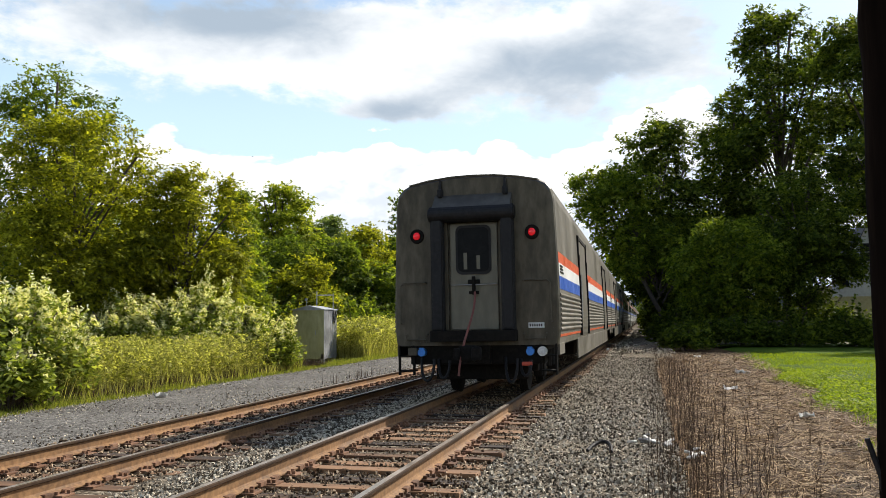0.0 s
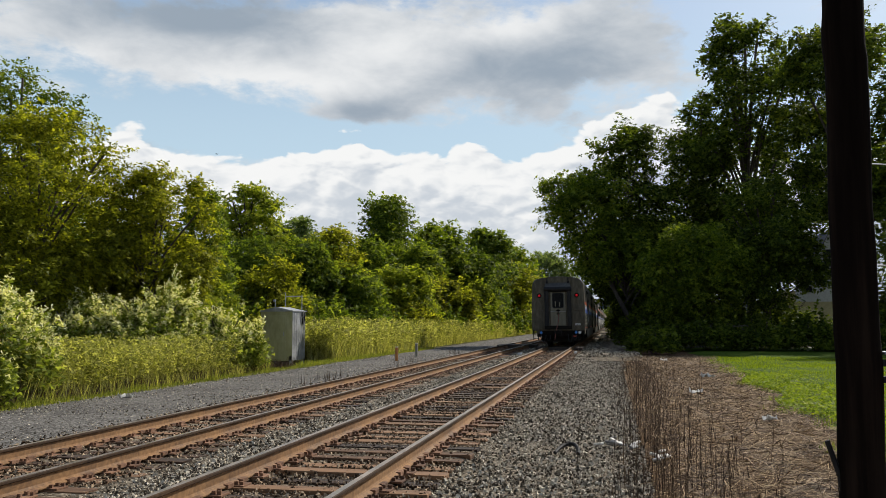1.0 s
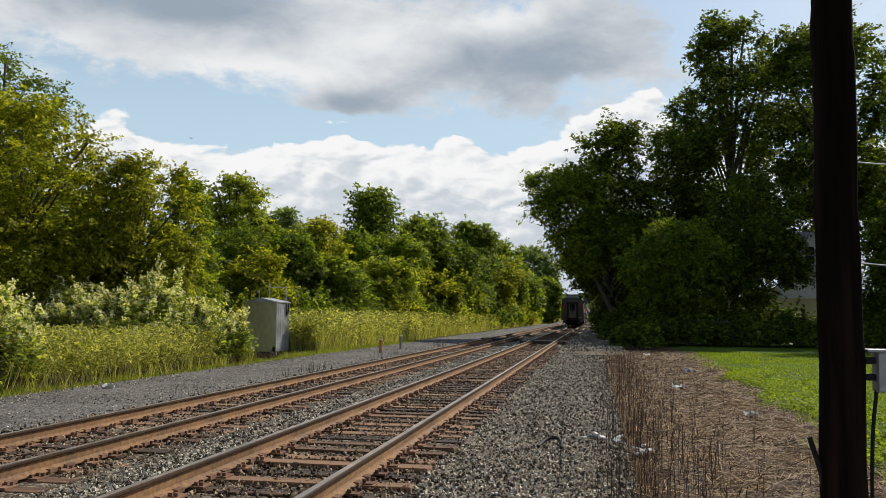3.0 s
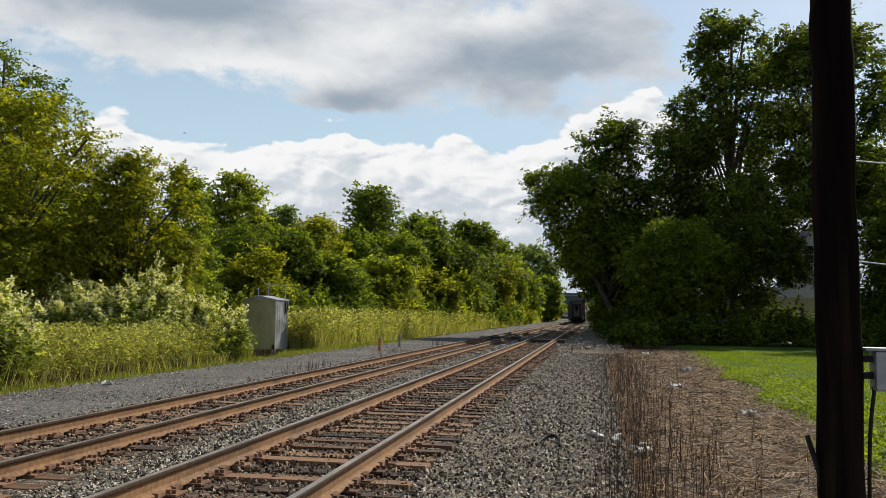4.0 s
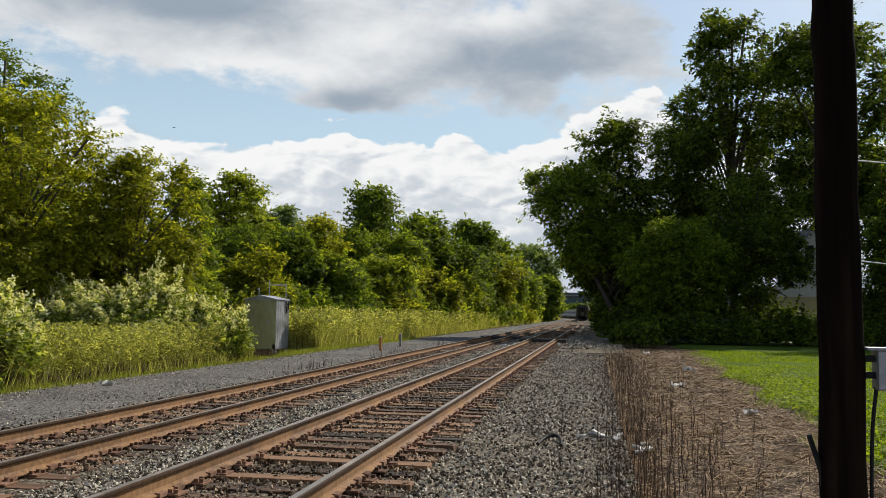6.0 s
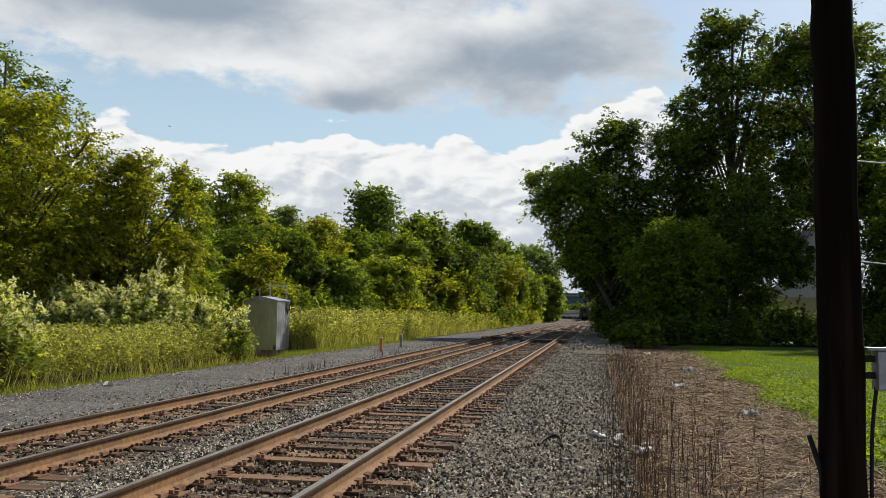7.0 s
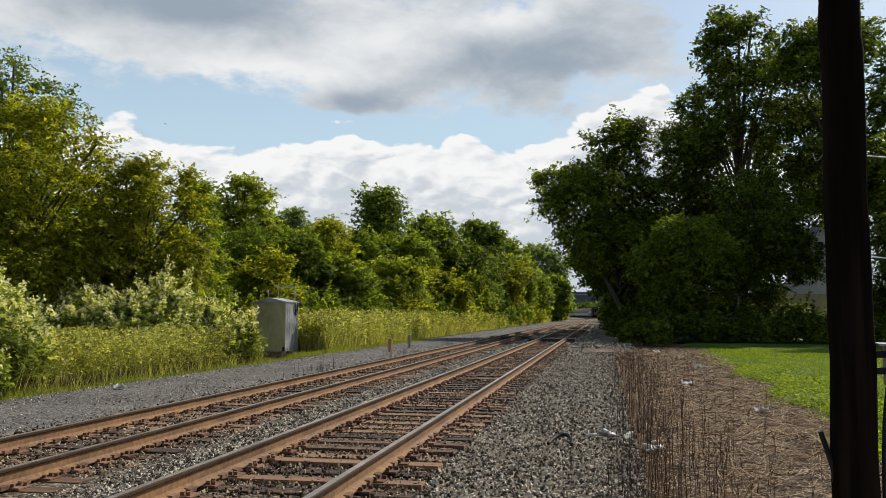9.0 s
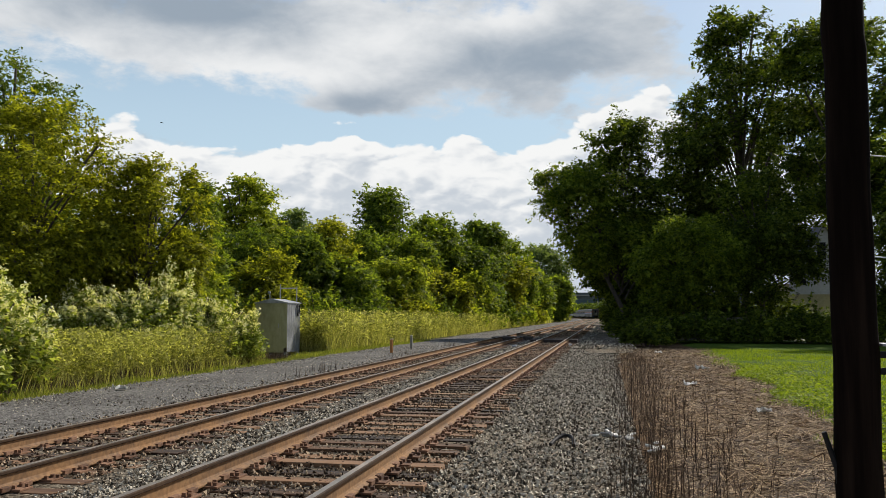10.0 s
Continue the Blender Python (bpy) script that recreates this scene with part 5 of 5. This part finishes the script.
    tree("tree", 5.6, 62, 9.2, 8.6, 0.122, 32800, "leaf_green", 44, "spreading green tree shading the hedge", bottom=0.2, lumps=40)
    tree("tree", 11.1, 64, 12.8, 8.6, 0.122, 35100, "leaf_painted_shade", 45, "spreading dark green tree shading the hedge", bottom=0.22, lumps=40)
    tree("tree", 4.2, 112, 16.0, 8.0, 0.246, 12800, "leaf_painted_shade", 46, big, bottom=0.05)
    tree("tree", 5.0, 95, 14.0, 8.0, 0.246, 12800, "leaf_painted_shade", 47, big, bottom=0.05)
    tree("tree", 6.5, 150, 16.0, 11.0, 0.295, 10900, "leaf_painted_shade", 48, big, bottom=0.05)
    tree("tree", 8.0, 200, 17.0, 14.0, 0.344, 10000, "leaf_painted_shade", 49, big, bottom=0.05)
    tree("tree", 24.0, 66, 16.0, 11.0, 0.171, 28100, "leaf_painted_shade", 50, big, bottom=0.1)
    tree("tree", 21.5, 60, 19.0, 9.0, 0.158, 24800, "leaf_painted_shade", 54, "dark green tree at the end of the lawn", bottom=0.05, lumps=40)
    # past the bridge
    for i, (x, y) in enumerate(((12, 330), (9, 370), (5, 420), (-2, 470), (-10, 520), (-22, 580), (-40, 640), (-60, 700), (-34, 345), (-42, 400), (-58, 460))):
        tree("tree", x, y, 8.0 + i % 3, 22.0, 0.624, 6250, "leaf_painted_shade", 300 + i, "far dark green tree past the bridge", bottom=0.02, lumps=24)

woods()
# ---- plants low down ----
def blades(rng, base, height, width, lean=0.35):
    """Upright blades, narrow at the tip."""
    n = len(base)
    a = rng.uniform(0, math.tau, n)
    side = np.stack([np.cos(a), np.sin(a), np.zeros(n)], 1) * width * rng.uniform(0.6, 1.3, (n, 1))
    h = height * rng.uniform(0.55, 1.2, n)
    b = rng.uniform(0, math.tau, n)
    tip = base + np.stack([np.cos(b) * h * lean * rng.uniform(0, 1, n), np.sin(b) * h * lean * rng.uniform(0, 1, n), h], 1)
    return np.stack([base - side / 2, base + side / 2, tip], 1)


def bush(name, x, y, width, depth, height, count, leaf, mat, seed, label, flowers=0, ground=-0.2, stems=8):
    rng = np.random.default_rng(seed)
    ob = empty(name, pose(x, y, ground), label, "bush")
    bm = bmesh.new()
    for k in range(stems):
        a = k * 2.4
        tube(bm, bez((math.cos(a) * 0.12, math.sin(a) * 0.12, -0.1), (math.cos(a) * 0.2, math.sin(a) * 0.2, height * 0.4), (math.cos(a) * width * 0.2, math.sin(a) * depth * 0.2, height * 0.6),
                     (math.cos(a) * width * 0.32, math.sin(a) * depth * 0.32, height * 0.8), 4), 0.02, 5)
    part("stem", bm, M["bark"], ob)
    lumps = 26
    cs = []
    for i in range(lumps):
        a, r = i * 2.39996, math.sqrt((i + 0.5) / lumps)
        top = height * (1 - 0.55 * r * r) * rng.uniform(0.75, 1.0)
        cs.append((math.cos(a) * r * width * 0.46, math.sin(a) * r * depth * 0.46, top * rng.uniform(0.45, 0.8)))
    cs = np.array(cs)
    rr = rng.uniform(0.14, 0.24, lumps) * (width + height) / 2
    pick = rng.integers(0, lumps, count)
    d = rng.normal(size=(count, 3))
    d /= np.linalg.norm(d, axis=1)[:, None]
    c = cs[pick] + d * (rng.uniform(0.2, 1, (count, 1)) ** 0.5) * rr[pick][:, None]
    # shoots that stand out of the mass
    third = count // 3
    shoots = max(third // 22, 6)
    home = rng.integers(0, lumps, shoots)
    out = rng.normal(0, 0.5, (shoots, 3)) + np.array([0, 0, 0.9])
    w = rng.integers(0, shoots, third)
    c[:third] = cs[home][w] + out[w] * rng.uniform(0.4, 1.1, (third, 1)) * rr[home][w][:, None] + rng.normal(0, 0.05, (third, 3))
    d[:third, 2] = 0.5
    c[:, 2] = np.maximum(c[:, 2], rng.uniform(0.05, 0.4, count))
    quads("foliage", leaves_at(rng, c, leaf * 1.15, 0.8, 1.4), M[mat], ob)
    if flowers:
        keep = d[:, 2] > 0.15
        f = c[keep][:flowers]
        f = np.repeat(f, 5, 0) + rng.normal(size=(len(f) * 5, 3)) * np.array([0.03, 0.03, 0.06]) + np.array([0, 0, 0.09])
        quads("blossom", leaves_at(rng, f, 0.045, 0.1, 2.2), M["blossom"], ob, "cream white flower spikes")
    return ob


def field(name, rng, n, area, height, width, mat, label, category="grass", lean=0.6, z=-0.2, keep=None):
    x0, x1, y0, y1, power = area
    y = y0 + (y1 - y0) * rng.uniform(0, 1, n) ** power
    x = rng.uniform(x0, x1, n)
    base = np.stack([x, y, np.full(n, z)], 1)
    if keep is not None:
        base = base[keep(base)]
    h = np.full(len(base), height)
    patch = 0.75 + 0.35 * np.sin(base[:, 0] * 1.7 + np.sin(base[:, 1] * 0.6) * 2) * np.cos(base[:, 1] * 0.8 + base[:, 0])
    ob = quads(name, blades(rng, base, h * patch, width, lean), M[mat])
    return tagged(ob, label, category, kind="stuff")


def low_plants():
    rng = np.random.default_rng(77)
    kn = "bushy knotweed in cream white bloom beside the gravel road"
    bush("knotweed_bush", -14.7, 17.6, 3.6, 3.0, 2.6, 19000, 0.088, "leaf_knot", 61, kn, 3000)
    bush("knotweed_bush", -17.2, 19.6, 4.2, 3.5, 2.9, 17000, 0.088, "leaf_knot", 62, kn, 3000)
    bush("knotweed_bush", -18.4, 27.4, 4.2, 3.0, 2.8, 15000, 0.095, "leaf_knot", 63, kn, 3200)
    bush("knotweed_bush", -16.1, 28.0, 4.4, 3.2, 3.1, 20000, 0.095, "leaf_knot", 64, kn, 3800)
    bush("knotweed_bush", -14.3, 29.6, 3.4, 2.8, 2.4, 14000, 0.095, "leaf_knot", 65, kn, 2400)
    bush("knotweed_bush", -13.2, 15.6, 1.8, 1.6, 1.5, 6000, 0.08, "leaf_knot", 66, "green leafy bush at the road's edge", 100)
    # undergrowth of the woods
    sh = "shaded green shrub at the foot of the trees"
    k = 0
    for x, y, w, h, mat in ((-19.5, 37, 4, 3.2, "leaf_light"), (-22, 33, 5, 3.5, "leaf_deep"), (-18.5, 46, 5, 3.0, "leaf_olive"), (-18.8, 54, 6, 3.8, "leaf_green"), (-18.4, 64, 6, 3.6, "leaf_deep"),
                            (-18.0, 73, 7, 4.5, "leaf_olive"), (-17.6, 84, 7, 3.6, "leaf_deep"), (-17.2, 96, 8, 4.2, "leaf_light"), (-16.8, 108, 8, 4.0, "leaf_green"), (-16.4, 122, 9, 5, "leaf_deep"),
                            (-16.0, 138, 10, 5.5, "leaf_green"), (-15.8, 156, 11, 5, "leaf_olive"), (-17.5, 176, 12, 6, "leaf_deep"), (-18.5, 200, 13, 6, "leaf_green"), (-20, 226, 14, 7, "leaf_light"), (-21, 254, 14, 7, "leaf_green"),
                            (-24, 42, 6, 4, "leaf_deep"), (-24, 52, 7, 4.5, "leaf_deep"), (-24, 64, 8, 5, "leaf_deep"), (-26, 24, 6, 4, "leaf_deep"), (-23, 80, 8, 6, "leaf_deep"), (-22, 95, 8, 6, "leaf_deep")):
        bush("shrub", x, y, w, w * 0.9, h, int(3300 + 340 * w), 0.085 + 0.0013 * y, mat, 100 + k, sh)
        k += 1
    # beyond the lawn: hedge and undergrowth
    for x, y, w, h, mat in ((3.2, 60, 4, 2.0, "leaf_painted_shade"), (6.2, 57.5, 4.5, 2.2, "leaf_painted_shade"), (9.4, 57, 4.5, 2.0, "leaf_painted_shade"), (12.6, 57, 4.5, 2.1, "leaf_painted_shade"), (15.8, 56.5, 4.5, 2.2, "leaf_painted_shade"), (19.2, 56, 5, 2.3, "leaf_painted_shade"), (23, 56, 5, 2.3, "leaf_painted_shade"),
                            (2.4, 50, 3.0, 1.5, "leaf_painted_shade"), (2.2, 62, 3.5, 2.8, "leaf_painted_shade"), (2.0, 76, 4, 3.6, "leaf_painted_shade"), (2.0, 92, 4.5, 5, "leaf_painted_shade"), (2.4, 112, 5.5, 6, "leaf_painted_shade"), (3.2, 140, 7, 7, "leaf_painted_shade"), (4.5, 175, 9, 8, "leaf_painted_shade"), (6, 220, 10, 9, "leaf_painted_shade"),
                            (27, 60, 6, 4, "leaf_painted_shade"), (18.8, 61, 6, 5.8, "leaf_painted_shade"), (24, 61, 7, 6.5, "leaf_painted_shade"), (5.5, 71, 5, 3.6, "leaf_painted_shade"), (9.5, 72, 5, 4.2, "leaf_painted_shade"), (13.5, 71, 5, 4.4, "leaf_painted_shade"), (20.5, 68, 5, 4, "leaf_painted_shade"), (16, 78, 6, 3.0, "leaf_painted_shade"), (24.5, 70, 6, 4.5, "leaf_painted_shade"), (30, 70, 7, 5, "leaf_painted_shade"), (13, 92, 8, 4, "leaf_painted_shade"), (5, 80, 7, 5, "leaf_painted_shade"), (9, 100, 8, 5, "leaf_painted_shade")):
        bush("shrub", x, y, w, w * 0.9, h, int(3300 + 300 * w), 0.085 + 0.0011 * y, mat, 140 + k, "green shrub with deep shade put into its leaf colour" if y > 58 else "dark clipped hedge shrub bordering the lawn")
        k += 1
    field("tall_grass", rng, 12000, (-17.2, -12.8, 17, 35, 1.0), 0.95, 0.020, "grass_tall", "tall yellowing meadow grass between the bushes",
          keep=lambda b: (b[:, 0] < -14.9) | (b[:, 1] < 31.0))
    field("tall_grass", rng, 24000, (-18.0, -13.0, 39.5, 160, 1.7), 1.35, 0.035, "grass_tall", "tall yellowing meadow grass along the gravel road")
    field("tall_grass", rng, 14000, (-17.0, -12.4, 150, 320, 1.2), 1.5, 0.14, "grass_tall", "tall yellowing meadow grass along the gravel road")
    field("short_grass", rng, 16000, (-13.4, -12.2, 13, 60, 1.2), 0.26, 0.016, "grass_edge", "short green grass at the edge of the road", z=-0.24)
    field("lawn_grass", rng, 70000, (2.8, 14.0, 8, 46, 1.3), 0.12, 0.022, "grass_lawn", "mown lawn grass blades", z=-0.18,
          keep=lambda b: b[:, 0] > 2.95 + 0.04 * b[:, 1] + 0.3 * np.sin(b[:, 1] * 0.9) + 0.2 * np.sin(b[:, 1] * 2.3) + rng.uniform(-0.35, 0.15, len(b)))
    # leafy weeds among the meadow grass
    for n, (x0, x1, y0, y1, pw), top, size in ((72000, (-17.2, -12.9, 17, 31, 1.0), 1.3, 0.043), (76000, (-18.0, -13.2, 39.5, 130, 1.5), 1.9, 0.08), (20000, (-19.5, -14.2, 120, 300, 1.2), 1.9, 0.17)):
        stem = np.stack([rng.uniform(x0, x1, n // 14), y0 + (y1 - y0) * rng.uniform(0, 1, n // 14) ** pw, rng.uniform(0.5, 1.0, n // 14) ** 1.3 * 1.15 * top], 1)
        w = rng.integers(0, len(stem), n)
        c = stem[w] * np.array([1, 1, 0]) + rng.normal(0, 1, (n, 3)) * np.array([0.085, 0.085, 0.0])
        c[:, 2] = -0.2 + stem[w][:, 2] * rng.uniform(0.15, 1, n) ** 0.6
        tagged(quads("meadow_weeds", leaves_at(rng, c, size, 0.6, 2.4), M["leaf_weed"]), "leafy pale green weeds standing in the meadow grass", "weeds", kind="stuff")
    field("seed_grass", rng, 9000, (-13.9, -12.9, 15, 34, 1.0), 0.55, 0.012, "weed_dry", "dull purple brown seeding grass at the meadow's edge")
    # broad low leaves at the lawn's edge
    n = 16000
    y = rng.uniform(9, 30, n)
    x = 3.0 + 0.04 * y + 0.3 * np.sin(y * 0.9) + np.abs(rng.normal(size=n)) * 0.9
    c = np.stack([x, y, -0.17 + rng.uniform(0, 0.14, n)], 1)
    tagged(quads("ground_ivy", leaves_at(rng, c, 0.05, 1.4, 1.1), M["grass_lawn"]), "low bright green weeds along the lawn's edge", "weeds", kind="stuff")
    # straw
    n = 44000
    y = 4.5 + 42 * rng.uniform(0, 1, n) ** 1.6
    x = rng.uniform(0.35, 1.0, n) + rng.uniform(0, 1, n) * (2.3 + 0.045 * y)
    a = rng.normal(0.0, 1.3, n)
    l = rng.uniform(0.03, 0.20, n)[:, None]
    way = np.stack([np.cos(a), np.sin(a), rng.normal(0.05, 0.22, n)], 1) * l
    sd = np.stack([-np.sin(a), np.cos(a), rng.normal(0, 0.4, n)], 1) * rng.uniform(0.0015, 0.0045, n)[:, None] * (1 + 0.02 * y[:, None])
    c = np.stack([x, y, -0.175 + rng.uniform(0, 0.05, n)], 1)
    tagged(quads("straw", np.stack([c - way - sd, c + way - sd, c + way + sd, c - way + sd], 1), M["straw"]), "loose dry straw lying on the verge", "straw", kind="stuff")
    # dead stalks
    n = 850
    y = 5.6 + 30 * rng.uniform(0, 1, n) ** 1.5
    x = 0.45 + rng.normal(size=n) * 0.33 + 0.012 * y + (rng.uniform(0, 1, n) > 0.82) * rng.uniform(0, 1.5, n)
    base = np.stack([x, y, np.full(n, -0.22)], 1)
    q = [blades(rng, base, rng.uniform(0.35, 0.9, n), 0.010, 0.12)]
    for k in range(5):
        f = rng.uniform(0.3, 0.95, n)[:, None]
        start = base * (1 - f) + f * q[0][:, 2]
        q.append(blades(rng, start, np.full(n, 0.17), 0.007, 0.9))
    tagged(quads("dead_stalks", np.concatenate(q), M["weed_dry"]), "thin dead brown weed stalks standing on the verge", "weeds", kind="stuff")
    n = 140
    y, x = rng.uniform(22, 52, n), rng.uniform(-9.3, -8.5, n)
    base = np.stack([x, y, np.full(n, -0.25)], 1)
    base = base[(np.sin(base[:, 1] * 0.55) > 0.2)]
    tagged(quads("dead_stalks", np.concatenate([blades(rng, base, np.full(len(base), 0.45), 0.02, 0.2) for k in range(2)]), M["weed_dry"]), "thin dead weed stalks beside the rail", "weeds", kind="stuff")


low_plants()
# ---- loose stone ----
def stones():
    rng = np.random.default_rng(5)
    # a rough stone: a three-sided prism with its corners knocked about
    unit = np.array([(-1.1, -0.8, -0.9), (1.1, -0.7, -0.9), (0.0, 1.2, -0.9), (-0.8, -0.55, 0.8), (0.75, -0.5, 0.8), (0.05, 0.85, 0.8)], float) * 0.52
    side = np.array([(0, 1, 4, 3), (1, 2, 5, 4), (2, 0, 3, 5)])
    cap = np.array([(3, 4, 5)])

    def lay(name, n, area, size, top, label, mat="stone"):
        x0, x1, y0, y1, power = area
        y = y0 + (y1 - y0) * rng.uniform(0, 1, n) ** power
        x = rng.uniform(x0, x1, n)
        z = np.array([top(a) for a in x]) + rng.uniform(-0.012, 0.018, n)
        s = size * rng.uniform(0.5, 1.35, (n, 1, 1)) * (0.8 + 0.012 * np.maximum(y - 8, 0)).reshape(n, 1, 1) ** 0.8
        v = unit[None] * rng.uniform(0.55, 1.15, (n, 1, 3)) + rng.normal(0, 0.15, (n, 6, 3))
        a = rng.uniform(0, math.tau, n)
        t = rng.normal(0, 0.5, n)
        ca, sa, ct, st = np.cos(a), np.sin(a), np.cos(t), np.sin(t)
        vx, vy, vz = v[..., 0], v[..., 1], v[..., 2]
        vy, vz = vy * ct[:, None] - vz * st[:, None], vy * st[:, None] + vz * ct[:, None]
        vx, vy = vx * ca[:, None] - vy * sa[:, None], vx * sa[:, None] + vy * ca[:, None]
        v = np.stack([vx, vy, vz], -1) * s + np.stack([x, y, z], 1)[:, None]
        at = np.arange(n)[:, None, None] * 6
        idx = np.concatenate([(at + side[None]).ravel(), (at + cap[None]).ravel()])
        me = bpy.data.meshes.new(name)
        me.vertices.add(n * 6)
        me.vertices.foreach_set("co", v.astype(np.float32).ravel())
        me.loops.add(n * 15)
        me.loops.foreach_set("vertex_index", idx.astype(np.int32))
        me.polygons.add(n * 4)
        me.polygons.foreach_set("loop_start", np.concatenate([np.arange(0, n * 12, 4), np.arange(n * 12, n * 15, 3)]).astype(np.int32))
        me.materials.append(M[mat])
        me.update(calc_edges=True)
        me.shade_flat()
        tagged(new(name, me), label, "gravel", kind="stuff")

    def shoulder(a):
        return -0.05 - 0.2 * min(max(a + 1.85, 0), 0.25) - 0.044 * max(a + 1.6, 0)

    def between(a):
        return -0.185 + 0.135 * min(max((a + 5.1) / 0.7, 0), 1)
    lay("ballast_stones", 34000, (-1.8, 0.45, 4.6, 36, 1.7), 0.036, shoulder, "loose crushed grey ballast stones on the shoulder")
    lay("ballast_stones", 16000, (-5.55, -4.3, 6.5, 40, 1.6), 0.040, between, "loose crushed grey ballast stones between the tracks")
    lay("ballast_stones", 20000, (-4.3, -1.75, 4.6, 34, 1.6), 0.034, lambda a: -0.04, "loose ballast stones between the ties", "stone_brown")
    lay("ballast_stones", 12000, (-8.6, -5.5, 8.5, 40, 1.5), 0.044, lambda a: -0.166, "loose ballast stones between the ties of the second track", "stone_brown")
    lay("ballast_stones", 7000, (-1.8, 0.6, 33, 75, 1.3), 0.045, shoulder, "loose crushed grey ballast stones on the shoulder")
    lay("ballast_stones", 4000, (-1.2, 1.5, 42, 120, 1.3), 0.05, lambda a: 0.0, "crushed stones on the ballast heaps")
    lay("ballast_stones", 4500, (-5.5, -4.3, 38, 90, 1.3), 0.045, between, "loose crushed grey ballast stones between the tracks")
    lay("ballast_stones", 6000, (-4.3, -1.75, 32, 80, 1.3), 0.042, lambda a: -0.04, "loose ballast stones between the ties", "stone_brown")
    lay("gravel_chips", 6000, (-12.6, -8.6, 11, 48, 1.4), 0.03, lambda a: -0.185, "fine grey chips strewn over the gravel road")


stones()
def motions():
    for i, c in enumerate(CARS):
        rows = []
        for k in range(0, 21):
            t = k * 0.5
            s = TAIL_Y + SPEED * t + i * CAR_PITCH + CAR_LONG / 2
            p, a = along(s, NEAR_X)
            rows.append((t, pose(p.x, p.y, 0.182, 0, -0.6, a)))
        walk(c, rows)
    climb = math.degrees(math.atan2(PLANE_TO[2] - PLANE_FROM[2], math.hypot(PLANE_TO[0] - PLANE_FROM[0], PLANE_TO[1] - PLANE_FROM[1])))
    turn = math.degrees(math.atan2(PLANE_FROM[1] - PLANE_TO[1], PLANE_FROM[0] - PLANE_TO[0]))
    walk(PLANE, [(t, pose(*[a + (b - a) * t / 10 for a, b in zip(PLANE_FROM, PLANE_TO)], 0, climb * 0.3, turn)) for t in (0.0, 5.0, 10.0)])


motions()
